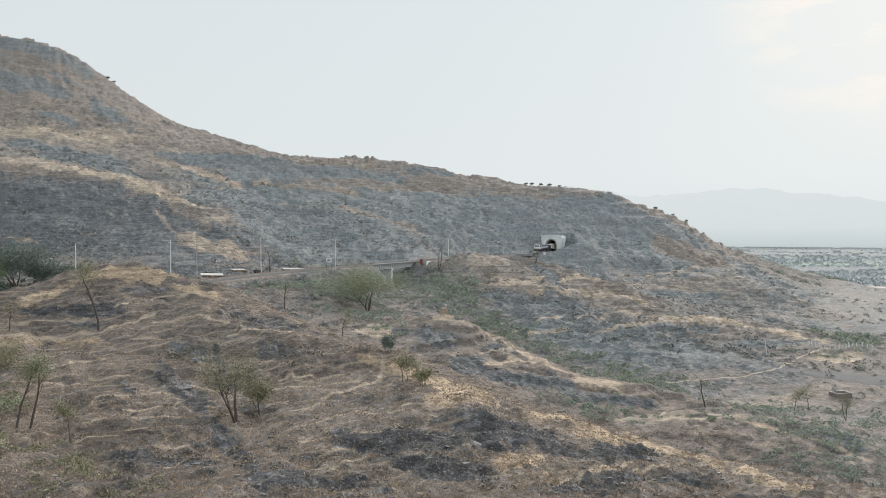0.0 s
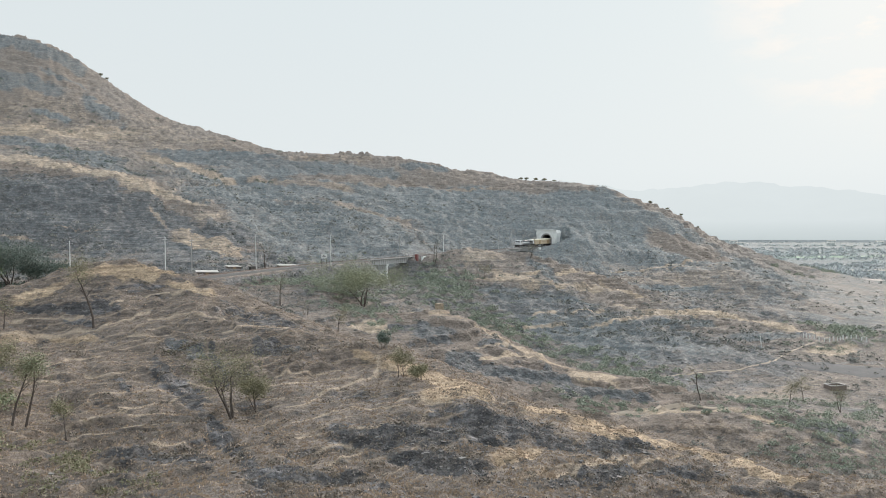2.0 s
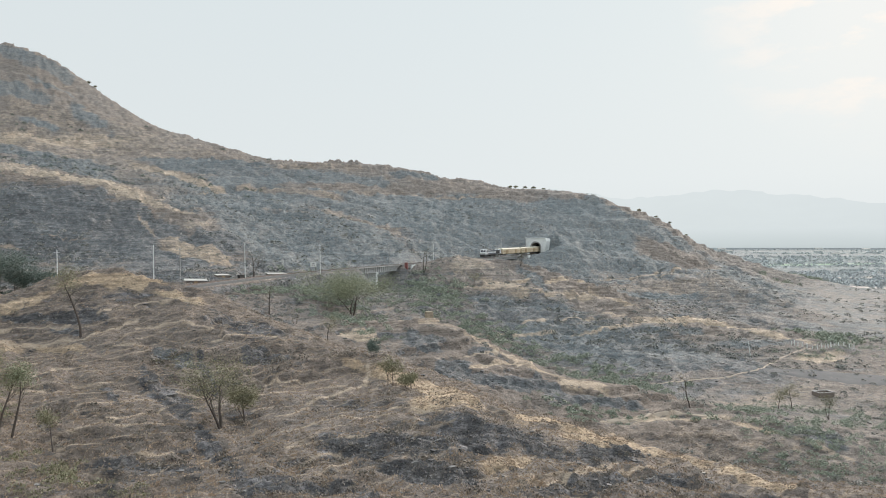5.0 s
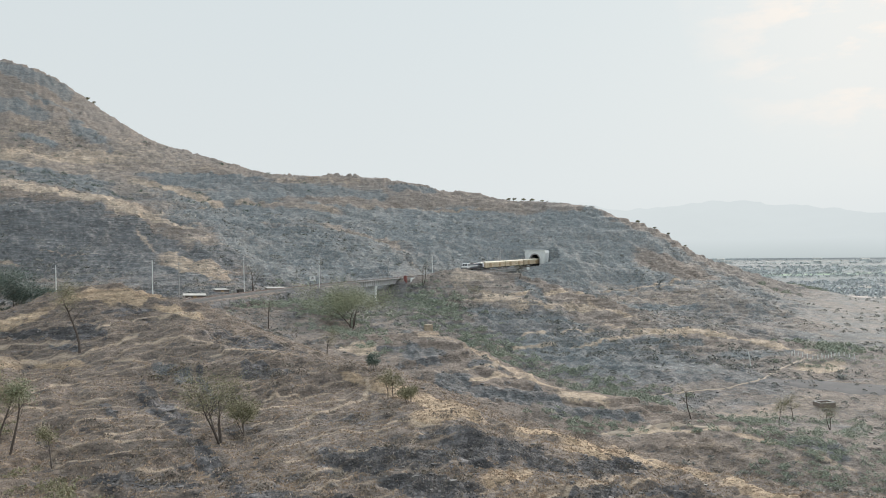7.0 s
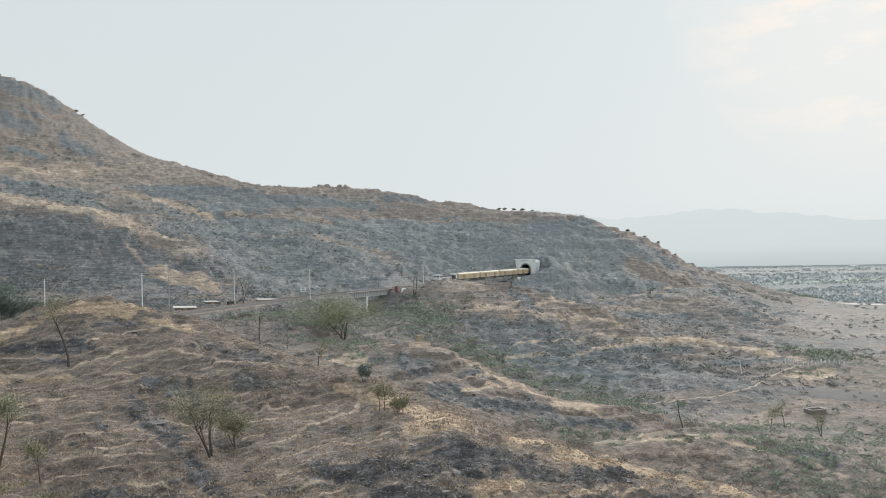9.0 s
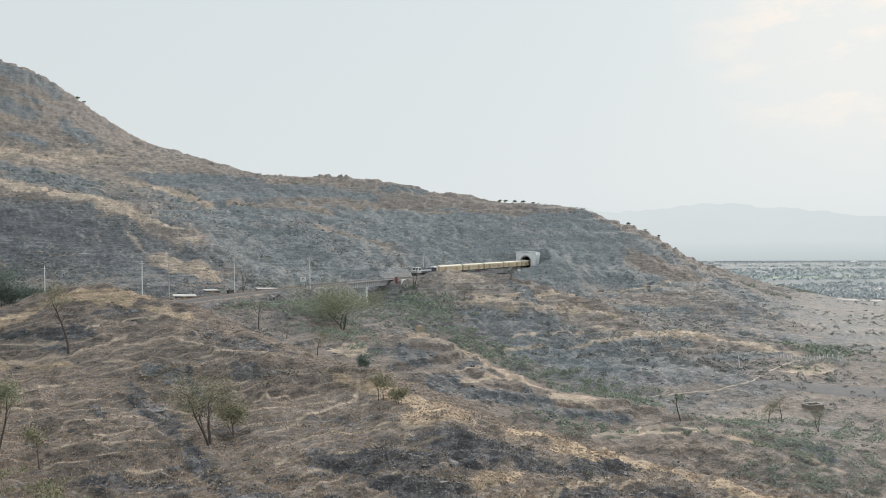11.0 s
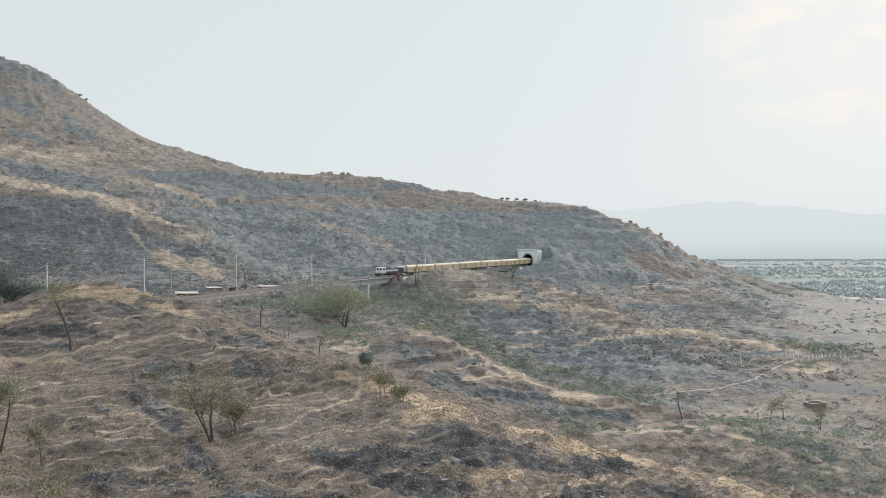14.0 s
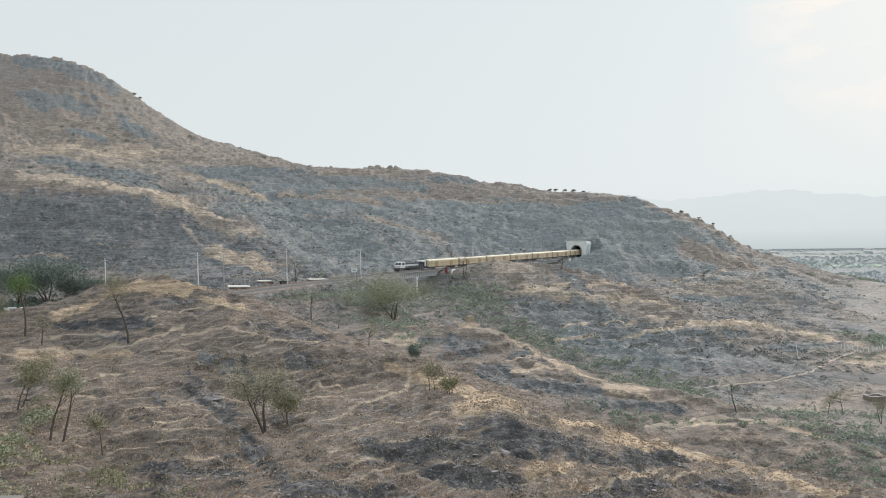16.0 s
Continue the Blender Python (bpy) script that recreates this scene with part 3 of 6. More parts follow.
band((8, 59.6), (2.4, 1.9), (0.2, 1.3), 0.1, 0, 0.6)
band((16.4, 68.7), (5.6, 6.3), (0.2, 0.8), 0.1, 0, 0.6)
# knoll
band((-39.4, 114.5), (6.4, -0.9), (-1.4, 4.1), 0.3, 0, 0.25)
band((-56.2, 113), (2.2, 3.7), (0.9, -1.8), 0.05, 0, 0.8)
band((-47.4, 119.6), (6.1, 2), (0.6, -1.5), 0.05, 0, 0.9)
band((-36.2, 117.5), (3.9, -0.6), (0.3, -1.0), 0.05, 0, 0.8)
band((-52.1, 106.9), (5.9, -0.3), (0.5, -1.0), 0.95, 0, 0)
band((-44.5, 107.5), (2, -0.6), (0.5, -1.3), 0.9, 0, 0)
band((-46.6, 103.5), (2.3, -0.7), (-0.3, 0.7), 0.6, 0, 0.1)
band((-25, 110.5), (5.6, -0.8), (-1.2, 5.3), 0.55, 0, 0.1)
band((-19.2, 95), (2.6, 0.5), (-0.4, 2.3), 0.95, 0, 0)
band((-25, 89.7), (2, -4.2), (0.8, -3.0), 0.9, 0, 0)
band((-52.6, 97.1), (2.6, 1.6), (-0.7, 1.4), 0.05, 0, 0.7)
band((-45.8, 99.6), (4.8, -0.5), (-0.3, 0.8), 0.05, 0, 0.7)
# left slope
band((-31.2, 69.7), (8.3, -8.6), (1.7, -3.9), 0.18, 0, 0.1)
band((-26.5, 80.6), (5, -6.7), (1.5, -4.4), 0.64, 0, 0)
band((-18.3, 66.1), (4, -7.9), (1.1, -3.6), 0.64, 0, 0)
band((-12.6, 53.5), (1.6, -3.3), (0.6, -2.8), 0.64, 0, 0)
band((-32, 79.2), (1.7, -1.7), (0.5, -1.2), 0.6, 0, 0)
band((-20.3, 57.3), (3.6, -0.4), (0.5, -1.3), 0.5, 0, 0.1)
band((-30.2, 94.3), (2.7, -2.1), (0.7, -2.3), 0.75, 0.3, 0)
band((-10.9, 75.7), (4.3, -4.1), (0.6, -4.2), 0.2, 0, 0.2)
# trodden tracks: left slope
trail((-32.2, 73.8), (-30.0, 75.1), (-27.3, 78.1))
trail((-30.0, 66.5), (-28.3, 68.2), (-27.6, 70.1))
trail((-28.0, 70.0), (-26.2, 72.0), (-24.9, 74.9))
trail((-26.6, 68.4), (-24.1, 70.4), (-22.5, 71.6))
trail((-26.2, 65.3), (-24.3, 66.5), (-20.9, 68.1))
trail((-19.6, 55.8), (-18.6, 57.7), (-17.0, 61.6))
trail((-40.7, 82.5), (-41.8, 90.1), (-39.0, 91.3))
trail((-22.1, 60.6), (-20.2, 62.7))
trail((-39.5, 76.6), (-37.5, 78.4))
trail((-46.3, 91.5), (-42.7, 95.2))
trail((-36.3, 82.0), (-33.2, 83.2))
trail((-28.9, 62.1), (-26.4, 63.6))
trail((-25.6, 81.5), (-22.6, 81.3))
# trodden tracks: terrace
trail((-55.4, 95.9), (-50.3, 99.3), (-46.1, 101.2), (-43.1, 100.9), (-41.9, 103.5), (-39.5, 109.2))
trail((-55.1, 103.2), (-51.3, 104.4), (-46.8, 104.5))
trail((-44.6, 108.3), (-41.3, 114.4), (-34.1, 117.8))
trail((-38.5, 106.2), (-34.5, 108.1), (-28.3, 105.3))
trail((-38.7, 99.0), (-34.4, 100.8))
trail((-27.4, 101.8), (-24.3, 104.0), (-19.6, 102.7))
# trodden tracks: spur
trail((-18.1, 82.0), (-14.9, 84.0), (-12.7, 85.4), (-9.1, 86.0))
trail((-14.5, 75.3), (-13.0, 76.2), (-11.8, 78.7))
trail((-12.0, 80.3), (-9.5, 83.9), (-7.4, 87.2))
trail((-13.0, 70.0), (-10.8, 72.4), (-8.0, 74.4), (-3.8, 75.5))
trail((-11.7, 65.2), (-10.0, 66.7), (-5.8, 67.5))
trail((-9.8, 62.3), (-7.4, 64.8))
trail((-8.0, 55.5), (-5.9, 58.6))
trail((-6.0, 76.3), (-2.8, 78.8), (1.1, 77.9))
trail((-5.8, 67.1), (-3.5, 69.3), (-0.6, 75.4))
trail((-7.3, 94.7), (-7.0, 87.9))
trail((-17.2, 78.0), (-15.2, 79.0))
trail((-17.6, 85.4), (-14.4, 87.9), (-10.7, 88.7))
# trodden tracks: far side
trail((27.1, 253.1), (54.6, 265.4), (78.4, 283.8))
trail((32.4, 267.1), (60.4, 283.7))
trail((8.7, 59.3), (13.3, 64.9), (20.2, 73.5))
trail((10.3, 61.2), (17.2, 71.9))
trail((31.1, 142.2), (43.0, 145.1), (47.8, 150.4))
trail((12.5, 247.3), (23.6, 253.2))
trail((11.2, 301.2), (32.8, 304.5))
trail((7.2, 165.7), (19.4, 181.7))


def lay_bands(x, y, cover):
    """Lays the bands, frayed at their edges, over a first cover of (rock, scrub with haze, straw) shares."""
    r = np.hypot(x, y) + 6.0
    a, b = np.arctan2(x, y) * 55, np.log(r) * 55
    fray, fray_2 = fbm(a, b, 1.6, 4, 301, 0.6), fbm(a, b, 1.6, 4, 331, 0.6)
    for (cx, cy), u, v, det, reach, share in BANDS:
        k = np.where((np.abs(x - cx) < reach) & (np.abs(y - cy) < reach))[0]
        if len(k):
            dx, dy = x[k] - cx, y[k] - cy
            p = (dx * v[1] - dy * v[0]) / det + 0.16 * fray[k]
            q = (dy * u[0] - dx * u[1]) / det + 0.42 * fray_2[k]
            w = (1 - smooth(0.75, 1.35, np.sqrt(p ** 4 + q ** 4) ** 0.5 + 0.15 * fray[k]))[:, None]
            cover[k] = cover[k] * (1 - w) + np.array(share) * w
    return cover


def trodden(x, y):
    """How far the feet of cattle have bared a narrow track: 0 to 1."""
    r = np.hypot(x, y)
    half = 0.0030 * r
    wx, wy = x + 0.003 * r * fbm(x, y, 4, 2, 411), y + 0.004 * r * fbm(x, y, 5, 3, 421)
    out = np.zeros(len(x))
    for line in TRAILS:
        lo, hi = line.min(0) - 3, line.max(0) + 3
        k = np.where((x > lo[0]) & (x < hi[0]) & (y > lo[1]) & (y < hi[1]))[0]
        for p, q in zip(line[:-1], line[1:]):
            d = q - p
            t = np.clip(((wx[k] - p[0]) * d[0] + (wy[k] - p[1]) * d[1]) / (d @ d), 0, 1)
            off = np.hypot(wx[k] - p[0] - t * d[0], wy[k] - p[1] - t * d[1]) / half[k]
            out[k] = np.maximum(out[k], 1 - smooth(0.5, 1.3, off))
    return out


def ground_height(x, y):
    x, y = np.asarray(x, float), np.asarray(y, float)
    shape = x.shape
    x, y = x.ravel(), y.ravel()
    z = np.empty_like(x)
    for i in range(0, len(x), 20000):
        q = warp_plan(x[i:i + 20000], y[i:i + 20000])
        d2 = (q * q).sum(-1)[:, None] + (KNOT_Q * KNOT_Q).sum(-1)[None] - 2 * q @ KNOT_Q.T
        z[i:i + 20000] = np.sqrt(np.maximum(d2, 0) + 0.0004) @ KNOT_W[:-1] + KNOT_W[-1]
    r = np.hypot(x, y)
    hilly = smooth(1.0, 10.0, z) * smooth(20, 60, r)
    far = smooth(150, 420, r)
    z = z + hilly * ((0.4 + 1.8 * far) * fbm(x, y, 34, 3, 5) + (0.42 + 0.75 * far) * (0.9 - 2.2 * np.abs(fbm(x, y, 9.0, 4, 21))))
    z = z + smooth(20, 60, r) * (0.25 + 0.75 * hilly) * (0.2 + 0.2 * far) * fbm(x, y, 1.7, 2, 41)
    # basalt ledges
    ledge = (z + 5.0 * fbm(x, y, 80, 3, 77)) / (2.3 + 4.5 * far)
    z = z + hilly * (0.22 + 0.55 * far) * np.sin(ledge * 2 * np.pi) * smooth(-0.3, 0.6, fbm(x, y, 45, 2, 91))
    # narrow treads trodden along the contours, and rougher benches farther off
    for rise, keep, seed in ((0.75, smooth(44, 52, r) * (1 - smooth(120, 170, r)), 501), (1.7, smooth(120, 170, r) * (1 - smooth(480, 600, r)), 511), (4.2, smooth(480, 600, r), 521)):
        u = (z + rise * (1.6 * fbm(x, y, 26 * rise, 3, seed) + 0.35 * fbm(x, y, 5 * rise, 2, seed + 7))) / rise
        f = u - np.floor(u)
        z = z + hilly * keep * rise * 0.75 * (smooth(0.5, 0.95, f) - f) * smooth(-0.7, 0.1, fbm(x, y, 18 * rise, 2, seed + 3))
    # crags and rubble on the bare basalt
    bare = lay_bands(x, y, np.zeros((len(x), 3)))[:, 0] * hilly
    z = z + bare * (1 - far) * (0.42 - 1.25 * np.abs(fbm(x, y, 3.4, 3, 207))) * 0.75
    z = z + bare * far * (0.45 - 1.3 * np.abs(fbm(x, y, 12.0, 3, 217))) * 1.3
    # railway formation
    near = np.where((x > -170) & (x < 75) & (y > 95) & (y < 458))[0]
    for i in range(0, len(near), 20000):
        k = near[i:i + 20000]
        d = np.hypot(x[k, None] - BANKED[None, :, 0], y[k, None] - BANKED[None, :, 1]).min(1)
        w = np.hypot(x[k, None] - OPEN[None, :, 0], y[k, None] - OPEN[None, :, 1]).min(1)
        g = z[k] * (1 - 0.0)
        g = np.maximum(g, RAIL_Z - 0.75 - np.maximum(d - 3.4, 0) * 1.05)
        g = np.minimum(g, RAIL_Z - 0.75 + np.maximum(w - 5.0, 0) * 0.55)
        z[k] = g
    return z.reshape(shape)


# What covers each landform: share of bare rock, share of grey leafless scrub and painted haze
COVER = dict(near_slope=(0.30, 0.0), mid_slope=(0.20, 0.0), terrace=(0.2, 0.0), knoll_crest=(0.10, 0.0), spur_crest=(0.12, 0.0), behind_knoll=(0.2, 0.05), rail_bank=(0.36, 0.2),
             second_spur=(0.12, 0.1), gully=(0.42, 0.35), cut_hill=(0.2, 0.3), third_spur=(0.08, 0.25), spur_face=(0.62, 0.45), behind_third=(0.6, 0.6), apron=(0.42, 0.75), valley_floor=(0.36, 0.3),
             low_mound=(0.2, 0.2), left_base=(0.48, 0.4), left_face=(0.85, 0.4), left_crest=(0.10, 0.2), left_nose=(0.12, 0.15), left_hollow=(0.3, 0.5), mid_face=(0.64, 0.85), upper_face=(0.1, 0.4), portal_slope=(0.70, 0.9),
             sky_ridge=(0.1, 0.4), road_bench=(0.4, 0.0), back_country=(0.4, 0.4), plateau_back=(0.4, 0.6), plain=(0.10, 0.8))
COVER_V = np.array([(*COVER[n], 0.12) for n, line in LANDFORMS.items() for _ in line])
THIN = ("knoll_crest", "third_spur", "left_crest", "left_nose", "cut_hill")
COVER_WT = np.array([0.2 if n in THIN else 1.0 for n, line in LANDFORMS.items() for _ in line])


def ground_cover(x, y):
    """Rock, scrub with haze, and straw shares at plan places."""
    out = np.empty((len(x), 3))
    for i in range(0, len(x), 20000):
        q = warp_plan(x[i:i + 20000], y[i:i + 20000])
        d2 = np.maximum((q * q).sum(-1)[:, None] + (KNOT_Q * KNOT_Q).sum(-1)[None] - 2 * q @ KNOT_Q.T, 0)
        w = COVER_WT / (d2 + 0.0003) ** 2.2
        out[i:i + 20000] = (w @ COVER_V) / w.sum(1)[:, None]
    return lay_bands(x, y, out)
# ---- end of ground functions


def put_mesh(name, verts, faces, mat, parent=None, label="", smooth_shade=False):
    me = bpy.data.meshes.new(name)
    me.from_pydata(verts, [], faces)
    me.materials.append(mat)
    if smooth_shade:
        me.shade_smooth()
    ob = new(name, me)
    if parent:
        ob.parent = parent
    if label:
        ob["label"] = label
    return ob


def build_ground():
    az = np.concatenate([np.linspace(-180, -36, 60, endpoint=False), np.linspace(-36, 37, 800), np.linspace(37, 180, 60)[1:-1]])
    az = np.radians(az)
    r = np.concatenate([np.geomspace(1.2, 40, 40, endpoint=False), np.geomspace(40, 140, 370, endpoint=False), np.geomspace(140, 820, 440, endpoint=False), np.geomspace(820, 4900, 50)])
    A, Rr = np.meshgrid(az, r)
    x, y = (np.sin(A) * Rr).ravel(), (np.cos(A) * Rr).ravel()
    z = ground_height(x, y)
    verts = np.stack([x, y, z], 1)
    verts = np.vstack([verts, [[0, 0, float(z[:len(az)].mean())]]])
    na, nr = len(az), len(r)
    i, j = np.meshgrid(np.arange(nr - 1), np.arange(na), indexing="ij")
    a, b = i * na + j, i * na + (j + 1) % na
    quads = np.stack([a, a + na, b + na, b], -1).reshape(-1, 4)
    # the tunnel mouth breaks through the slope
    c = verts[quads].mean(1)
    px, py, h = on_track(0)
    along = (c[:, 0] - px) * math.cos(h) + (c[:, 1] - py) * math.sin(h)
    across = -(c[:, 0] - px) * math.sin(h) + (c[:, 1] - py) * math.cos(h)
    quads = quads[~((along > -6.0) & (along < 2.6) & (np.abs(across) < 4.6))]
    tip = np.stack([np.full(na, len(verts) - 1), np.arange(na), (np.arange(na) + 1) % na], 1)
    me = bpy.data.meshes.new("ground")
    nq, nt = len(quads), len(tip)
    me.vertices.add(len(verts))
    me.vertices.foreach_set("co", verts.ravel())
    me.loops.add(nq * 4 + nt * 3)
    me.loops.foreach_set("vertex_index", np.concatenate([quads.ravel(), tip.ravel()]))
    me.polygons.add(nq + nt)
    me.polygons.foreach_set("loop_start", np.concatenate([np.arange(nq) * 4, nq * 4 + np.arange(nt) * 3]))
    me.polygons.foreach_set("use_smooth", np.ones(nq + nt, bool))
    me.update(calc_edges=True)
    me.validate()
    me.materials.append(HILL)
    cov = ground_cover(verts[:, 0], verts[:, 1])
    for k, key in enumerate(("rock_share", "scrub_haze_share", "straw_share")):
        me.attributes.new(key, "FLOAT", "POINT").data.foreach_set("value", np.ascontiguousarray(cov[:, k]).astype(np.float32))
    line = cattle_tracks(verts[:, 0], verts[:, 1]) * (1 - 0.8 * smooth(0.5, 0.75, cov[:, 0]))
    vr = np.hypot(verts[:, 0], verts[:, 1])
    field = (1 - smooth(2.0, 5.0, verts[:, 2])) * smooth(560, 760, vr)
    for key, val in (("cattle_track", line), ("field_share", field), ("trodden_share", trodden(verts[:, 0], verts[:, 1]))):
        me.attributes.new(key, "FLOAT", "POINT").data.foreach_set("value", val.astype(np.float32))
    return tagged(new("ground", me), "dry straw-coloured hillside with grey basalt ledges and plain", "ground", kind="structure")


GROUND = build_ground()


class Shape:
    """Collects boxes, tubes and sheets into one mesh."""

    def __init__(self):
        self.v, self.f = [], []

    def add(self, verts, faces):
        k = len(self.v)
        self.v += [tuple(p) for p in verts]
        self.f += [tuple(i + k for i in f) for f in faces]
        return self

    def box(self, x0, x1, y0, y1, z0, z1, bev=0.0, m=None):
        bm = bmesh.new()
        bmesh.ops.create_cube(bm, size=1)
        for v in bm.verts:
            v.co = ((x0 + x1) / 2 + v.co.x * (x1 - x0), (y0 + y1) / 2 + v.co.y * (y1 - y0), (z0 + z1) / 2 + v.co.z * (z1 - z0))
        if bev:
            bmesh.ops.bevel(bm, geom=bm.edges[:], offset=bev, segments=1, affect="EDGES")
        bm.verts.index_update()
        vs = [(m @ v.co) if m else v.co.copy() for v in bm.verts]
        self.add(vs, [[v.index for v in f.verts] for f in bm.faces])
        bm.free()
        return self

    def tube(self, pts, radii, n=6, cap=True):
        """A tapered tube along points."""
        ring = []
        for i, p in enumerate(pts):
            p = Vector(p)
            d = (Vector(pts[min(i + 1, len(pts) - 1)]) - Vector(pts[max(i - 1, 0)])).normalized()
            u = d.cross(Vector((0.3, 0.9, 0.2))).normalized()
            w = d.cross(u)
            for k in range(n):
                a = 2 * math.pi * k / n
                ring.append(p + radii[i] * (math.cos(a) * u + math.sin(a) * w))
        faces = [(i * n + k, i * n + (k + 1) % n, (i + 1) * n + (k + 1) % n, (i + 1) * n + k) for i in range(len(pts) - 1) for k in range(n)]
        if cap:
            faces += [tuple(range(n))[::-1], tuple((len(pts) - 1) * n + k for k in range(n))]
        return self.add(ring, faces)

    def extrude(self, outline, x0, x1):
        """An outline in (y, z) drawn out along x."""
        n = len(outline)
        vs = [(x0, a, b) for a, b in outline] + [(x1, a, b) for a, b in outline]
        fs = [(i, (i + 1) % n, n + (i + 1) % n, n + i) for i in range(n)]
        return self.add(vs, fs + [tuple(range(n))[::-1], tuple(range(n, 2 * n))])

    def make(self, name, mat, parent=None, label="", smooth_shade=False):
        return put_mesh(name, self.v, self.f, mat, parent, label, smooth_shade)


def thing(name, m, label, category, group="", kind=""):
    ob = new(name)
    ob.empty_display_size = 0.3
    ob.matrix_world = m
    return tagged(ob, label, category, group, kind)


# ---- railway: formation, rails, bridges, tunnel
def ribbon(profile, s0, s1, step, z):
    """A cross-section (across, up) swept along the track."""
    k = int((s1 - s0) / step) + 1
    v, f, n = [], [], len(profile)
    for i in range(k + 1):
        x, y, h = on_track(s0 + (s1 - s0) * i / k)
        v += [(x - math.sin(h) * a, y + math.cos(h) * a, z + b) for a, b in profile]
        if i:
            f += [((i - 1) * n + j, (i - 1) * n + (j + 1) % n, i * n + (j + 1) % n, i * n + j) for j in range(n)]
    f += [tuple(range(n))[::-1], tuple(k * n + j for j in range(n))]
    return v, f


bed = thing("railway_track", pose(0, 0, 0), "single railway line on grey ballast with rusty rails", "railway", kind="structure")
for s0, s1 in ((-190, BRIDGES[1][0]), (BRIDGES[1][1], BRIDGES[0][0]), (BRIDGES[0][1], 430)):
    put_mesh("ballast", *ribbon([(-3.1, -1.0), (3.1, -1.0), (2.5, -0.55), (1.7, -0.2), (-1.7, -0.2), (-2.5, -0.55)], s0, s1, 3, RAIL_Z), BALLAST, bed, "grey crushed stone ballast")
for side in (-0.84, 0.84):
    put_mesh("rail", *ribbon([(side - 0.035, -0.17), (side + 0.035, -0.17), (side + 0.035, 0), (side - 0.035, 0)], -190, 430, 3, RAIL_Z), RUST, bed, "rusty steel rail")
sl = Shape()
for i in range(0, 620, 1):
    x, y, h = on_track(-60 + i * 0.72)
    sl.box(-0.13, 0.13, -1.35, 1.35, -0.33, -0.172, m=pose(x, y, RAIL_Z, 0, 0, math.degrees(h)))
tagged(sl.make("sleepers", CONCRETE, bed, "concrete sleepers"), kind="stuff")


def girder_bridge(s0, s1, piers, depth, label):
    x, y, h = on_track(s0)
    x1, y1, _ = on_track(s1)
    length = math.hypot(x1 - x, y1 - y)
    m = pose(x, y, RAIL_Z, 0, 0, math.degrees(math.atan2(y1 - y, x1 - x)))
    ob = thing("railway_bridge", m, label, "bridge", kind="structure")
    for k, side in enumerate((-1.35, 1.35)):
        g = Shape().box(0, length, side - 0.03, side + 0.03, -0.45 - depth, -0.45)
        g.box(0, length, side - 0.28, side + 0.28, -0.5, -0.42).box(0, length, side - 0.28, side + 0.28, -0.5 - depth, -0.42 - depth)
        for i in range(int(length / 1.5) + 1):
            g.box(i * 1.5, i * 1.5 + 0.08, side - 0.25, side + 0.25, -0.45 - depth, -0.45)
        g.make("girder", STEEL, ob, "grey painted plate girder")
    Shape().box(-0.5, length + 0.5, -2.0, 2.0, -0.42, -0.2, 0.03).make("deck", CONCRETE, ob)
    for side in (-2.25, 2.25):
        w = Shape().box(-0.3, length + 0.3, side - 0.3, side + 0.3, -0.40, -0.32)
        w.make("walkway", CONCRETE, ob, "narrow concrete walkway slab")
        r = Shape()
        for i in range(int(length / 2) + 1):
            r.box(i * 2, i * 2 + 0.06, side - 0.03, side + 0.03, -0.32, 0.65)
        for zz in (0.2, 0.62):
            r.box(0, length, side - 0.025, side + 0.025, zz, zz + 0.05)
        r.make("railing", STEEL, ob, "thin steel railing")
    for px in piers:
        gx, gy, _ = m @ Vector((px, 0, 0))
        base = float(ground_height(np.array([gx]), np.array([gy]))[0]) - RAIL_Z - 1.0
        p = Shape().box(px - 0.55, px + 0.55, -1.9, 1.9, base, -1.1 - depth, 0.12).box(px - 0.8, px + 0.8, -2.2, 2.2, -1.1 - depth, -0.5 - depth, 0.06)
        p.make("pier", PALE, ob, "pale concrete pier")
    for px, a, b in ((0, -2.6, 0.5), (length, -0.5, 2.6)):
        gx, gy, _ = m @ Vector((px, 0, 0))
        base = min(float(ground_height(np.array([gx]), np.array([gy]))[0]) - RAIL_Z, -3) - 2.0
        Shape().box(px + a, px + b, -2.9, 2.9, base, -0.5 - depth, 0.05).box(px + (a if px == 0 else 0.6), px + (-0.6 if px == 0 else b), -2.9, 2.9, base, -0.55, 0.05).make("abutment", STONE, ob, "brown stone abutment")
    return ob, m, length


b1, m1, len1 = girder_bridge(BRIDGES[0][1], BRIDGES[0][0], (14.0,), 2.0, "steel plate girder railway bridge on a pale concrete pier")
Shape().box(len1 + 0.1, len1 + 1.0, -4.6, -3.4, -6.5, 0.7, 0.05).make("parapet", REDPAINT, b1, "red painted end post")
Shape().box(len1 + 1.5, len1 + 4.6, -6.2, -5.5, -5.4, -0.3, 0.05).make("wing_wall", PALE, b1, "whitewashed wing wall")
b2, m2, len2 = girder_bridge(BRIDGES[1][1], BRIDGES[1][0], (), 1.3, "short steel girder bridge below the tunnel mouth")
Shape().box(len2 + 0.8, len2 + 4.0, -5.9, -5.2, -5.4, -0.2, 0.05).make("wing_wall", PALE, b2, "whitewashed wing wall")


def arch(half, spring, n=14):
    """Horseshoe opening: from foot to foot over the crown, as (across, up)."""
    pts = [(-half, -0.6), (-half, spring)]
    pts += [(-half * math.cos(math.pi * k / n), spring + half * math.sin(math.pi * k / n)) for k in range(1, n)]
    return pts + [(half, spring), (half, -0.6)]


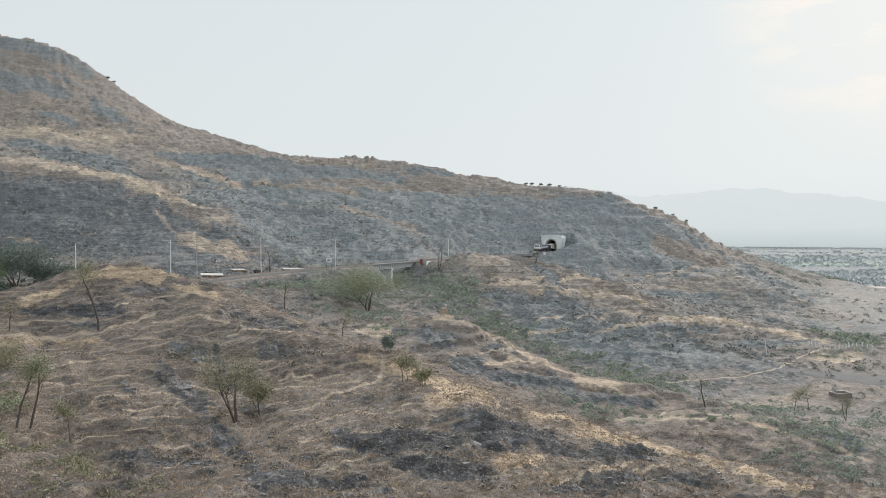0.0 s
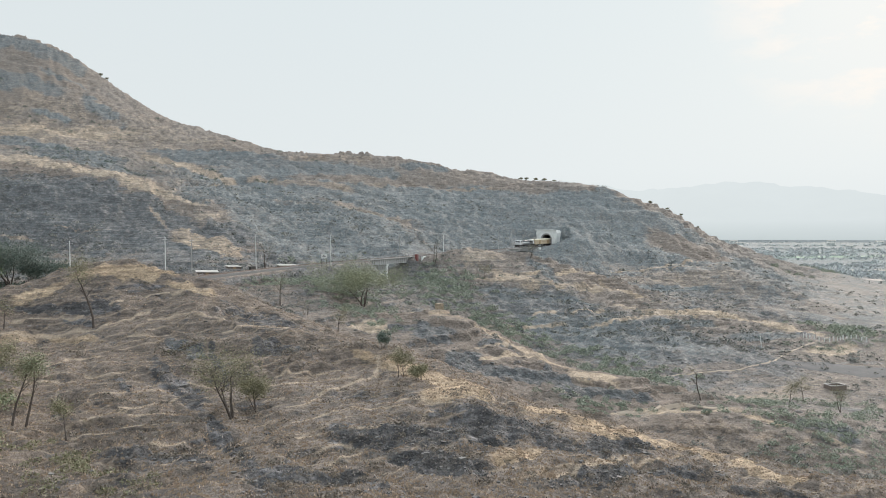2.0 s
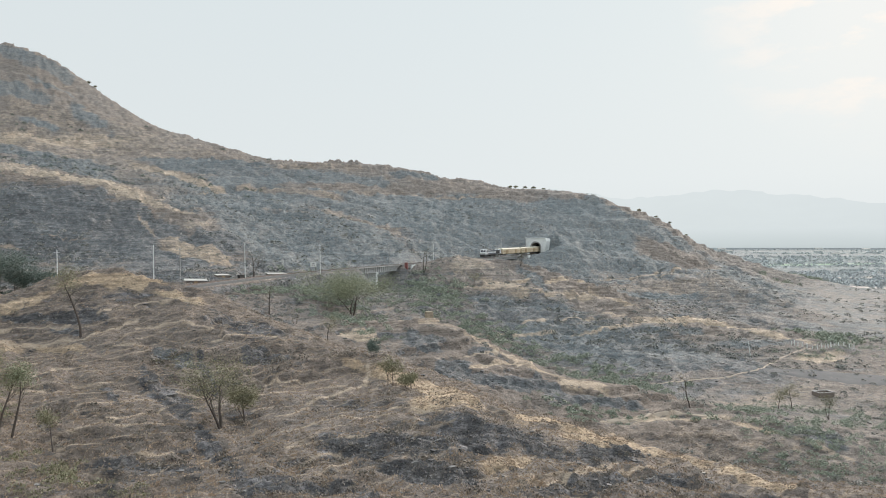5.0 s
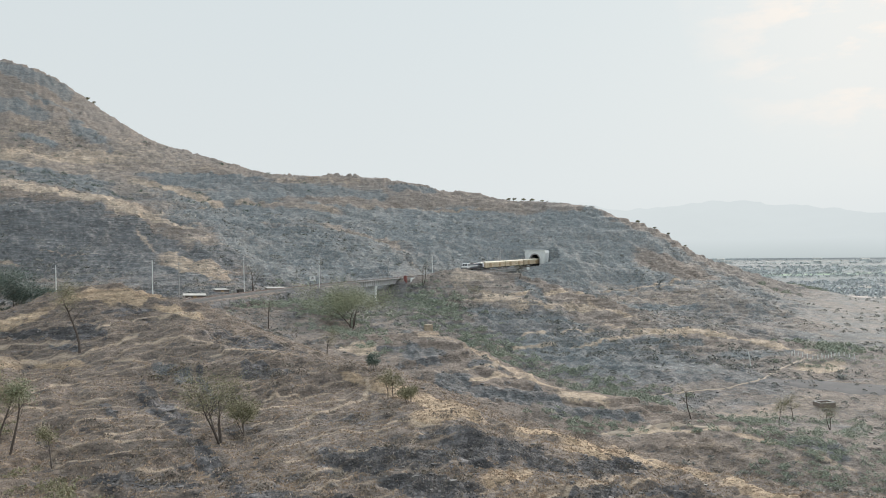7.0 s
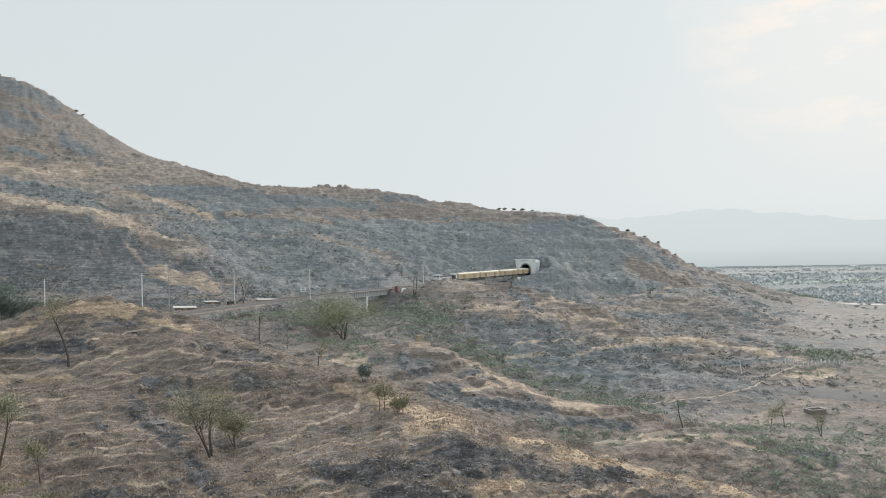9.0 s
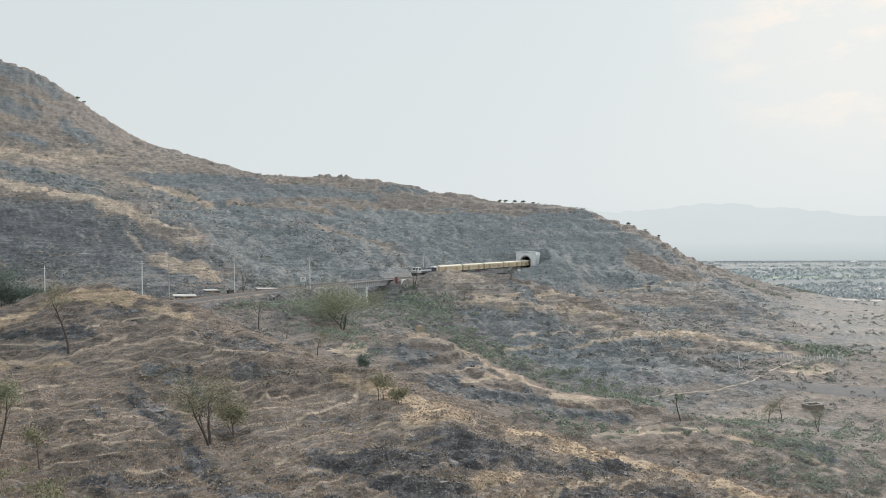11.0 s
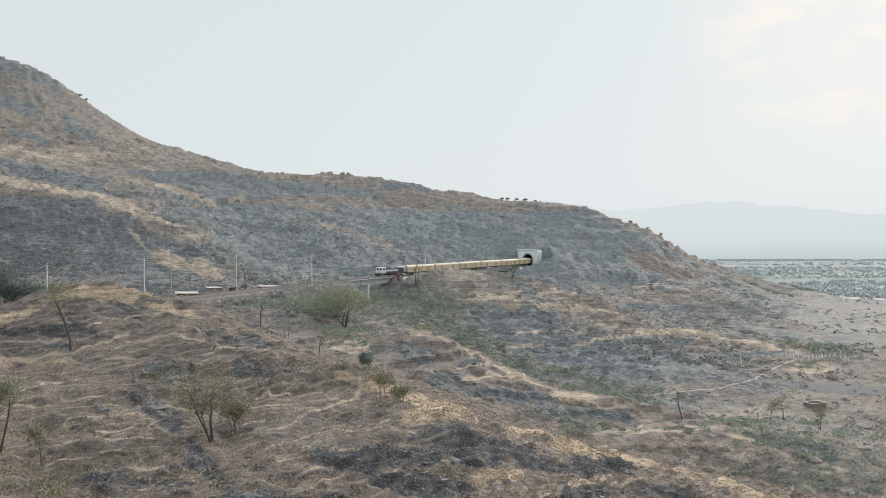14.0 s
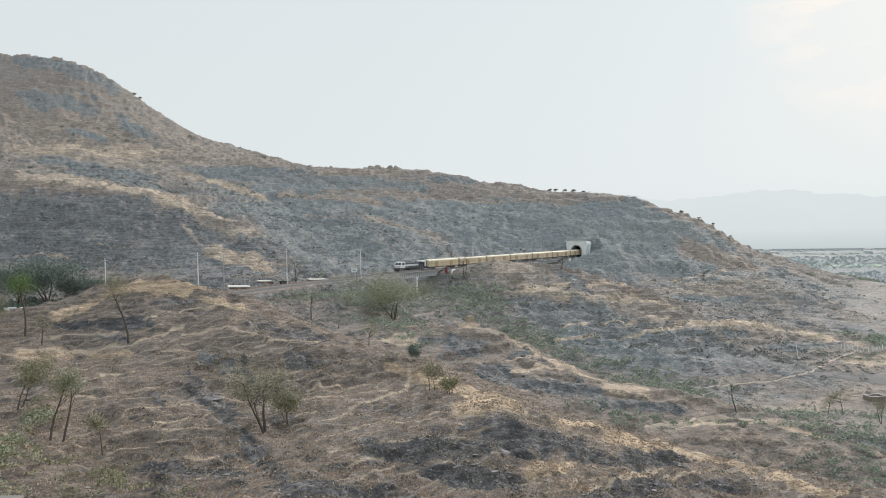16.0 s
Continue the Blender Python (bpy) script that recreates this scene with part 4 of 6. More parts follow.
def tunnel():
    x, y, h = on_track(0)
    ob = thing("tunnel_portal", pose(x, y, RAIL_Z, 0, 0, math.degrees(h)), "pale concrete tunnel portal with a horseshoe mouth", "tunnel", kind="structure")
    inner = arch(2.75, 3.6)
    top, wide = 8.6, 6.3
    s = Shape()
    n = len(inner)
    outer = []
    for a, b in inner:
        if b <= 3.6:
            outer.append((math.copysign(wide - 0.9 * (1 - b / top), a), b))
        else:
            k = max(abs(a) / wide, (b - 2.0) / (top - 2.0))
            outer.append((max(-wide, min(wide, a / k)), min(top, 2.0 + (b - 2.0) / k)))
    vs = [(1.2, a, b) for a, b in inner] + [(1.2, a, b) for a, b in outer] + [(-5.0, a, b) for a, b in inner] + [(-5.0, a, b) for a, b in outer]
    fs = []
    for i in range(n - 1):
        fs += [(i, i + 1, n + i + 1, n + i), (n + i, n + i + 1, 3 * n + i + 1, 3 * n + i), (i + 1, i, 2 * n + i, 2 * n + i + 1)]
    s.add(vs, fs)
    s.make("headwall", PALE, ob, "pale concrete headwall")
    Shape().box(0.6, 1.55, -wide - 0.25, wide + 0.25, top, top + 0.45, 0.06).make("coping", PALE, ob)
    ring, ro = Shape(), arch(3.35, 3.6)
    vs = [(1.45, a, b) for a, b in inner] + [(1.45, a, b) for a, b in ro] + [(1.15, a, b) for a, b in ro] + [(1.0, a, b) for a, b in inner]
    fs = []
    for i in range(n - 1):
        fs += [(i, i + 1, n + i + 1, n + i), (n + i, n + i + 1, 2 * n + i + 1, 2 * n + i), (i + 1, i, 3 * n + i, 3 * n + i + 1)]
    ring.add(vs, fs).make("arch_ring", CONCRETE, ob, "grey concrete arch ring")
    bore = thing("tunnel_lining", pose(0, 0, 0), "dark tunnel lining", "tunnel", kind="structure")
    prof = arch(2.75, 3.6, 10)
    v, f, k = [], [], 60
    for i in range(k + 1):
        bx, by, bh = on_track(-i * 4 + (1.0 if i == 0 else 0))
        v += [(bx - math.sin(bh) * a, by + math.cos(bh) * a, RAIL_Z + b) for a, b in prof]
        if i:
            n = len(prof)
            f += [((i - 1) * n + j, (i - 1) * n + (j + 1) % n, i * n + (j + 1) % n, i * n + j) for j in range(n)]
    f.append(tuple(k * len(prof) + j for j in range(len(prof))))
    put_mesh("lining", v, f, DARK, bore)


tunnel()


# ---- train
def bogie(parent, x):
    b = Shape()
    for y in (-1.02, 1.02):
        b.box(x - 1.7, x + 1.7, y - 0.08, y + 0.08, 0.45, 0.75, 0.03)
        b.box(x - 0.3, x + 0.3, y - 0.12, y + 0.12, 0.3, 0.95, 0.03)
    ob = b.make("bogie", BLACK, parent, "black bogie frame")
    for dx in (-1.3, 1.3):
        for y in (-0.84, 0.84):
            Shape().tube([(x + dx, y - 0.07, 0.46), (x + dx, y + 0.07, 0.46)], (0.46, 0.46), 14).make("wheel", RUST, ob, "steel wheel")


def van():
    """Parcel van: ribbed ochre sides, sliding doors, pale arched roof."""
    ob = thing("parcel_van", pose(0, 0, 0), "ochre yellow parcel van with ribbed sides and a pale roof", "railway wagon", "vans of the train")
    L = 11.1
    Shape().box(-L, L, -1.55, 1.55, 1.15, 3.55, 0.05).make("body", YELLOW, ob, "ochre yellow ribbed body")
    roof = [(-1.62, 3.5), (-1.55, 3.72), (-1.1, 3.98), (-0.5, 4.1), (0.5, 4.1), (1.1, 3.98), (1.55, 3.72), (1.62, 3.5)]
    Shape().extrude(roof, -L - 0.1, L + 0.1).make("roof", ROOF, ob, "pale cream arched roof")
    Shape().box(-L + 0.2, L - 0.2, -1.35, 1.35, 0.85, 1.14).make("underframe", BLACK, ob, "black underframe")
    for side in (-1, 1):
        for k in range(23):
            x = -L + 0.35 + k * (2 * L - 0.7) / 22
            Shape().box(x - 0.06, x + 0.06, side * 1.55 - 0.05, side * 1.55 + 0.05, 1.2, 3.48).make("rib", YELLOW, ob)
        for x in (-5.5, 5.5):
            d = Shape().box(x - 1.2, x + 1.2, side * 1.60 - 0.04, side * 1.60 + 0.04, 1.25, 3.3, 0.02).make("sliding_door", DOOR, ob, "darker brownish sliding door")
            Shape().box(x + 0.9, x + 1.0, side * 1.66 - 0.03, side * 1.66 + 0.03, 2.0, 2.6).make("door_handle", BLACK, d)
        Shape().box(-L + 0.3, L - 0.3, side * 1.58 - 0.03, side * 1.58 + 0.03, 2.38, 2.52).make("waist_band", DOOR, ob, "brown waist band")
    for x in (-L, L):
        Shape().box(x - 0.25, x + 0.25, -0.6, 0.6, 1.2, 3.3, 0.05).make("gangway", BLACK, ob)
        Shape().box(x - 0.3, x + 0.55 * (1 if x > 0 else -1), -0.15, 0.15, 0.95, 1.2).make("coupler", BLACK, ob)
        for y in (-0.98, 0.98):
            Shape().tube([(x, y, 1.1), (x + math.copysign(0.5, x), y, 1.1)], (0.1, 0.22), 10).make("buffer", BLACK, ob)
    for x in (-7.4, 7.4):
        bogie(ob, x)
    return ob


def locomotive():
    """Diesel locomotive: white cabs, dark long hood with a white band."""
    ob = thing("diesel_locomotive", pose(0, 0, 0), "white and dark blue diesel locomotive", "locomotive")
    Shape().box(-9.6, 9.6, -1.5, 1.5, 1.15, 1.55, 0.05).make("running_board", BLACK, ob, "black running board")
    cab = [(5.9, 1.55), (9.0, 1.55), (9.25, 2.4), (8.75, 2.55), (8.2, 3.75), (7.9, 3.95), (6.1, 3.95), (5.9, 3.8)]
    c = Shape()
    n = len(cab)
    c.add([(x, -1.5, z) for x, z in cab] + [(x, 1.5, z) for x, z in cab], [(i, (i + 1) % n, n + (i + 1) % n, n + i) for i in range(n)] + [tuple(range(n))[::-1], tuple(range(n, 2 * n))])
    front = c.make("cab", WHITE, ob, "white driving cab")
    for y in (-0.68, 0.68):
        Shape().add([(8.73, y - 0.55, 2.72), (8.73, y + 0.55, 2.72), (8.30, y + 0.52, 3.62), (8.30, y - 0.52, 3.62)], [(0, 1, 2, 3)]).make("windscreen", GLASS, front, "dark windscreen")
        Shape().tube([(9.1, y, 1.95), (9.24, y, 1.95)], (0.14, 0.14), 12).make("headlight", WHITE, front)
    for y in (-1.51, 1.51):
        Shape().box(6.5, 7.9, y - 0.02, y + 0.02, 2.75, 3.5).make("side_window", GLASS, front, "dark side window")
    Shape().box(9.1, 9.45, -1.3, 1.3, 0.35, 1.55, 0.05).make("nose_skirt", BLACK, ob, "black cattle guard")
    Shape().box(-8.6, 5.9, -0.95, 0.95, 1.55, 3.55, 0.12).make("hood", BLUE, ob, "dark blue long hood")
    for y in (-0.97, 0.97):
        Shape().box(-3.9, 5.6, y - 0.015, y + 0.015, 2.15, 2.75).make("stripe", WHITE, ob, "white side band")
        for k in range(6):
            Shape().box(-8.2 + k * 0.62, -7.75 + k * 0.62, y - 0.03, y + 0.03, 1.9, 3.3).make("grille", BLACK, ob, "black radiator grille")
    Shape().box(-8.9, -5.9, -1.35, 1.35, 3.3, 3.9, 0.1).make("radiator_housing", WHITE, ob, "white radiator housing")
    Shape().box(-9.3, -8.5, -1.3, 1.3, 1.55, 3.3, 0.1).make("end_hood", WHITE, ob, "white end hood")
    for x in (-4, 0.5, 3.2):
        Shape().tube([(x, 0, 3.5), (x, 0, 3.8)], (0.55, 0.5), 12).make("roof_fan", BLACK, ob)
    Shape().box(-2.6, 2.6, -1.3, 1.3, 0.35, 1.15, 0.1).make("fuel_tank", BLACK, ob, "black fuel tank")
    for y in (-1.45, 1.45):
        r = Shape().box(-9.2, 5.8, y - 0.02, y + 0.02, 2.45, 2.5)
        for k in range(11):
            r.box(-9.2 + k * 1.5, -9.16 + k * 1.5, y - 0.02, y + 0.02, 1.55, 2.45)
        r.make("handrail", WHITE, ob, "thin white handrail")
    for x in (-6.2, 6.2):
        bogie(ob, x)
    return ob


LOCO = locomotive()
first_van = van()
TRAIN = [(LOCO, 10.2)] + [((first_van if i == 0 else copy_thing(first_van, pose(0, 0, 0))), 20.4 + 11.9 + i * 23.8) for i in range(8)]

# ---- distance: hazy ranges and the far edge of the plain, glowing strips with haze painted in
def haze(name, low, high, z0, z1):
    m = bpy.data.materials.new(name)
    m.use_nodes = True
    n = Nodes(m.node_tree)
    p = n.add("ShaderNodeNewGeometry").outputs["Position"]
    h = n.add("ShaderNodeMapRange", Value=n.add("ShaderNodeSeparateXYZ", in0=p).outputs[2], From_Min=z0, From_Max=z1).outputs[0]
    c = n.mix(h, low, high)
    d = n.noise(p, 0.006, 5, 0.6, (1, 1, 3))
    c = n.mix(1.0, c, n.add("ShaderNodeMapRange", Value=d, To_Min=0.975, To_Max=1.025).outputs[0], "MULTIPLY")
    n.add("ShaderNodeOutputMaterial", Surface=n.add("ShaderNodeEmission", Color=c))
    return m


def far_range(name, dist, az0, az1, heights, mat, label, seed):
    v, f, n = [], [], 160
    for i in range(n + 1):
        a = az0 + (az1 - az0) * i / n
        u = (a - az0) / (az1 - az0) * (len(heights) - 1)
        z = float(np.interp(u, range(len(heights)), heights))
        z += 0.05 * z * float(fbm(np.array([a * 1.2]), np.array([seed * 3.1]), 1.0, 4, seed)[0])
        x, y = dist * math.sin(radians(a)), dist * math.cos(radians(a))
        v += [(x, y, -5), (x, y, z), (x * 1.06, y * 1.06, z * 0.9), (x * 1.06, y * 1.06, -5)]
        if i:
            k = 4 * i
            f += [(k - 4, k, k + 1, k - 3), (k - 3, k + 1, k + 2, k - 2), (k - 2, k + 2, k + 3, k - 1)]
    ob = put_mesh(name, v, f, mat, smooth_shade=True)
    return tagged(ob, label, "hills", kind="structure")


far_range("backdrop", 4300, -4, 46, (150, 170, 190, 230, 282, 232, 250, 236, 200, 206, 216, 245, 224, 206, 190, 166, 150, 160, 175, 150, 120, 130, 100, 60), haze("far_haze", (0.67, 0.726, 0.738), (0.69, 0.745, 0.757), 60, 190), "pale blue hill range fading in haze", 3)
far_range("backdrop", 1900, -8, 48, (41, 44, 42, 45, 43, 46, 44, 45, 43, 44, 42), haze("plain_haze", (0.545, 0.607, 0.617), (0.665, 0.722, 0.735), 0, 42), "haze-coloured strip along the far edge of the plain", 8)


# ---- plants
rng = np.random.default_rng(7)


def z_at(x, y):
    return float(ground_height(np.array([float(x)]), np.array([float(y)]))[0])


def quads_mesh(name, corners, mat, parent=None, label=""):
    """corners: n x k x 3, each row one loose face."""
    n, k = corners.shape[:2]
    me = bpy.data.meshes.new(name)
    me.vertices.add(n * k)
    me.vertices.foreach_set("co", corners.astype(np.float32).ravel())
    me.loops.add(n * k)
    me.loops.foreach_set("vertex_index", np.arange(n * k))
    me.polygons.add(n)
    me.polygons.foreach_set("loop_start", np.arange(n) * k)
    me.update(calc_edges=True)
    me.materials.append(mat)
    ob = new(name, me)
    if parent:
        ob.parent = parent
    if label:
        ob["label"] = label
    return ob


def leaves(centres, size):
    """A loose leaf spray (a kinked quad) about each centre, turned at random."""
    n = len(centres)
    a = rng.normal(size=(n, 3))
    a /= np.linalg.norm(a, axis=1)[:, None]
    b = np.cross(a, rng.normal(size=(n, 3)))
    b /= np.linalg.norm(b, axis=1)[:, None]
    s = (np.broadcast_to(size, (n,)) * rng.uniform(0.6, 1.4, n))[:, None]
    return np.stack([centres - a * s, centres + b * s * 0.45, centres + a * s, centres - b * s * 0.55], 1)


def tree(x, y, height, spread, mat, label, stems=1, leafy_share=1.0, lean=0.0, start=0.45, seed=1, leaf=0.1):
    """Tapered trunk, two orders of limbs and a loose crown of leaf sprays at the twig ends."""
    r = random.Random(seed)
    ob = thing("tree", pose(x, y, z_at(x, y) - 0.15), label, "tree", "trees of the hillside")
    wood, ends = Shape(), []

    def limb(p, d, length, rad, depth):
        pts, radii, q = [p.copy()], [rad], p.copy()
        steps = 5 if depth == 0 else 4
        for i in range(steps):
            d = (d + Vector((r.uniform(-1, 1), r.uniform(-1, 1), r.uniform(-0.3, 0.5))) * (0.16 + 0.1 * depth)).normalized()
            q = q + d * length / steps
            pts.append(q.copy())
            radii.append(rad * (1 - 0.62 * (i + 1) / steps))
            if depth < 2 and i >= (2 if depth == 0 else 1):
                for _ in range(r.choice((1, 2, 2)) if depth else 2):
                    a = r.uniform(0, 2 * math.pi)
                    side = Vector((math.cos(a), math.sin(a), r.uniform(0.1, 0.8)))
                    limb(q, (d * 0.45 + side * 0.75).normalized(), length * r.uniform(0.35, 0.6) * (spread if depth == 0 else 0.9), radii[-1] * 0.6, depth + 1)
            if depth == 2 or (depth == 1 and i > 1):
                ends.append(q.copy())
        wood.tube(pts, radii, 6 if depth == 0 else 4, cap=False)

    for k in range(stems):
        a = r.uniform(0, 6.28)
        off = 0.25 if stems > 1 else 0.0
        limb(Vector((off * math.cos(a), off * math.sin(a), 0)), Vector((lean + off * 0.7 * math.cos(a), off * math.sin(a), 1)).normalized(), height * r.uniform(0.72, 0.85), 0.019 * height * (0.75 if stems > 1 else 1), 0)
    e = np.array([tuple(p) for p in ends])
    fit_z = 0.93 * height / max(v[2] for v in wood.v)
    wood.v = [(v[0], v[1], v[2] * fit_z) for v in wood.v]
    wood.make("trunk", BARK, ob, "grey-brown forked trunk and limbs")
    e[:, 2] *= fit_z
    e = e[e[:, 2] > start * height]
    if leafy_share > 0 and len(e):
        n = int(4200 * leafy_share)
        c = e[rng.integers(0, len(e), n)] + rng.normal(size=(n, 3)) * 0.075 * height * np.array([1, 1, 0.9])
        quads_mesh("crown", leaves(c, leaf * 0.72), mat, ob, "sparse loose crown")
    return ob




OLIVE, GREEN, FRESH, PALE_GREEN = LEAF_DRY, LEAF_DARK, LEAF_BRIGHT, LEAF_PALE
tree(-44.2, 102.2, 9.4, 0.55, OLIVE, "tall thin tree with a small olive crown on the terrace", leafy_share=0.5, start=0.7, seed=3)
tree(-54.0, 98.8, 4.6, 0.8, OLIVE, "small nearly bare tree with forked limbs", leafy_share=0.12, stems=2, seed=4)
tree(-34.5, 64.2, 6.0, 0.5, OLIVE, "slender leaning tree with a thin olive crown", leafy_share=0.3, start=0.72, lean=0.02, seed=5)
tree(-33.5, 64.4, 6.1, 0.5, PALE_GREEN, "tall slender tree with a bent dark trunk", leafy_share=0.35, start=0.75, lean=0.22, seed=6)
tree(-40.7, 70.8, 5.0, 0.9, OLIVE, "leaning grey-green tree among scrub", leafy_share=1.0, stems=2, start=0.55, lean=0.5, seed=7)
tree(-29.0, 61.8, 3.4, 0.6, OLIVE, "small crooked tree, almost leafless", leafy_share=0.22, start=0.6, seed=8)
tree(-18.7, 72.2, 8.0, 1.0, OLIVE, "broad many-stemmed olive tree on the slope", leafy_share=1.1, stems=5, start=0.36, seed=9)
tree(-17.1, 75.2, 4.0, 0.9, OLIVE, "olive bush beside the broad tree", leafy_share=0.9, stems=4, start=0.1, seed=10)
tree(-55.9, 258.2, 12.0, 0.85, OLIVE, "bare tree beside the railway line", leafy_share=0.15, stems=2, seed=11)
tree(-37.2, 187.2, 8.7, 0.6, OLIVE, "thin nearly leafless tree below the railway", leafy_share=0.15, seed=12)
tree(-19.9, 157.3, 6.9, 0.7, OLIVE, "slim dry tree in the gully", leafy_share=0.3, seed=13)
tree(-30.4, 183.0, 3.9, 0.9, OLIVE, "leafless thorn bush in the gully", leafy_share=0.05, stems=3, seed=14)
tree(-20.8, 219.5, 15.2, 2.1, PALE_GREEN, "wide olive-green tree below the girder bridge", leafy_share=4.2, stems=4, start=0.12, lean=-0.12, leaf=0.2, seed=15)
tree(-6.9, 98.8, 2.4, 0.9, GREEN, "small dark green tree on the spur", leafy_share=0.6, stems=2, start=0.25, seed=16)
tree(-4.2, 87.2, 3.6, 0.9, OLIVE, "small sparse tree on the spur", leafy_share=0.4, stems=2, start=0.45, seed=17)
tree(-2.1, 86.2, 2.1, 1.1, OLIVE, "dry bush on the spur", leafy_share=0.6, stems=5, start=0.05, seed=18)
tree(-1.6, 324.1, 12.6, 0.9, OLIVE, "bare forked tree beside the bridge end", leafy_share=0.15, stems=2, seed=19)
tree(17.4, 303.9, 6.0, 0.9, OLIVE, "small dry tree on the cut hill", leafy_share=0.4, seed=20)
tree(39.7, 344.3, 7.8, 0.9, OLIVE, "small bare tree below the tunnel", leafy_share=0.2, stems=2, seed=21)
tree(50.8, 153.8, 7.2, 0.6, OLIVE, "thin leafless tree in the valley", leafy_share=0.1, seed=22)
tree(80.0, 181.0, 5.4, 0.9, OLIVE, "small valley tree with a thin crown", leafy_share=0.4, seed=23)
tree(85.0, 184.4, 6.3, 0.9, OLIVE, "grey valley tree with fine twigs", leafy_share=0.3, seed=24)
tree(85.8, 168.4, 6.2, 0.9, OLIVE, "sparse valley tree by the scrub", leafy_share=0.4, stems=2, seed=25)
tree(-113.3, 212.1, 14.4, 1.8, GREEN, "large dark green tree beside the railway", leafy_share=3, stems=5, start=0.02, leaf=0.26, seed=26)
tree(-120.4, 211.3, 14.2, 1.8, GREEN, "large dark green shade tree", leafy_share=3, stems=5, start=0.02, leaf=0.26, seed=27)
tree(-108.9, 212.9, 9.0, 1.1, GREEN, "dark green bushy tree by the railway", leafy_share=1.6, stems=5, start=0.02, leaf=0.25, seed=28)
tree(-57.8, 102.2, 8.2, 0.5, FRESH, "fresh green young tree", leafy_share=0.9, start=0.74, seed=29)
tree(-101.5, 214.5, 8.0, 1.2, GREEN, "low dark green tree at the foot of the slope", leafy_share=1.8, stems=5, start=0.02, leaf=0.22, seed=33)
tree(-60.5, 99.9, 6.7, 0.8, OLIVE, "sparse olive tree beside the terrace", leafy_share=0.6, start=0.5, seed=30)
tree(62.7, 607.1, 1.9, 1.6, OLIVE, "small flat-topped tree on the skyline", leafy_share=0.35, stems=3, start=0.35, leaf=0.3, seed=930)
tree(68.0, 616.5, 2.4, 1.6, OLIVE, "small flat-topped tree on the skyline", leafy_share=0.35, stems=3, start=0.35, leaf=0.3, seed=940)
tree(72.5, 592.9, 2.1, 1.6, OLIVE, "small flat-topped tree on the skyline", leafy_share=0.35, stems=3, start=0.35, leaf=0.3, seed=957)
tree(79.1, 595.3, 2.1, 1.6, OLIVE, "small flat-topped tree on the skyline", leafy_share=0.35, stems=3, start=0.35, leaf=0.3, seed=972)
tree(85.7, 588.2, 1.5, 1.6, OLIVE, "small flat-topped tree on the skyline", leafy_share=0.35, stems=3, start=0.35, leaf=0.3, seed=990)
tree(153.3, 576.5, 2.0, 1.6, OLIVE, "small flat-topped tree on the skyline", leafy_share=0.35, stems=3, start=0.35, leaf=0.3, seed=1160)
tree(166.2, 578.8, 1.5, 1.6, OLIVE, "small flat-topped tree on the skyline", leafy_share=0.35, stems=3, start=0.35, leaf=0.3, seed=1190)
tree(176.4, 578.8, 1.5, 1.6, OLIVE, "small flat-topped tree on the skyline", leafy_share=0.35, stems=3, start=0.35, leaf=0.3, seed=1215)
tree(184.8, 567.1, 1.2, 1.6, OLIVE, "small flat-topped tree on the skyline", leafy_share=0.35, stems=3, start=0.35, leaf=0.3, seed=1245)
tree(-308.7, 741.2, 2.9, 1.6, OLIVE, "small flat-topped tree on the skyline", leafy_share=0.35, stems=3, start=0.35, leaf=0.3, seed=195)
tree(-297.6, 727.1, 1.9, 1.6, OLIVE, "small flat-topped tree on the skyline", leafy_share=0.35, stems=3, start=0.35, leaf=0.3, seed=205)


def clumps(name, mat, x, y, size, per, leaf, label, category, flat=0.7):
    """Many small bushes as one covering."""
    n = len(x)
    z = ground_height(x, y)
    u = rng.normal(size=(n, per, 3))
    u /= np.linalg.norm(u, axis=2)[..., None]
    u *= rng.uniform(0.25, 1.0, (n, per, 1)) ** 0.5
    u[..., 2] = np.abs(u[..., 2]) * flat
    c = np.stack([x, y, z - 0.05 * size], 1)[:, None] + u * size[:, None, None]
    lf = np.repeat(leaf * size, per)
    return tagged(quads_mesh(name, leaves(c.reshape(-1, 3), lf), mat), label, category, kind="stuff")


def fan(n, r0, r1, a0=-32, a1=32):
    a, r = np.radians(rng.uniform(a0, a1, n)), np.exp(rng.uniform(math.log(r0), math.log(r1), n))
    return np.sin(a) * r, np.cos(a) * r


def off_track(x, y, d=4.5):
    k = np.ones(len(x), bool)
    for i in range(0, len(x), 20000):
        k[i:i + 20000] = np.hypot(x[i:i + 20000, None] - LINE[None, ::3, 0], y[i:i + 20000, None] - LINE[None, ::3, 1]).min(1) > d
    return k


def scatter(n, r0, r1, want, clump=12.0, cut=0.0, seed=3):
    """Plan places where want(rock share, scrub and haze share) and a patchy noise allow growth."""
    x, y = fan(n, r0, r1)
    cov = ground_cover(x, y)
    keep = (rng.uniform(0, 1, n) < want(cov[:, 0], cov[:, 1])) & (fbm(x, y, clump, 3, seed) > cut) & off_track(x, y)
    return x[keep], y[keep]


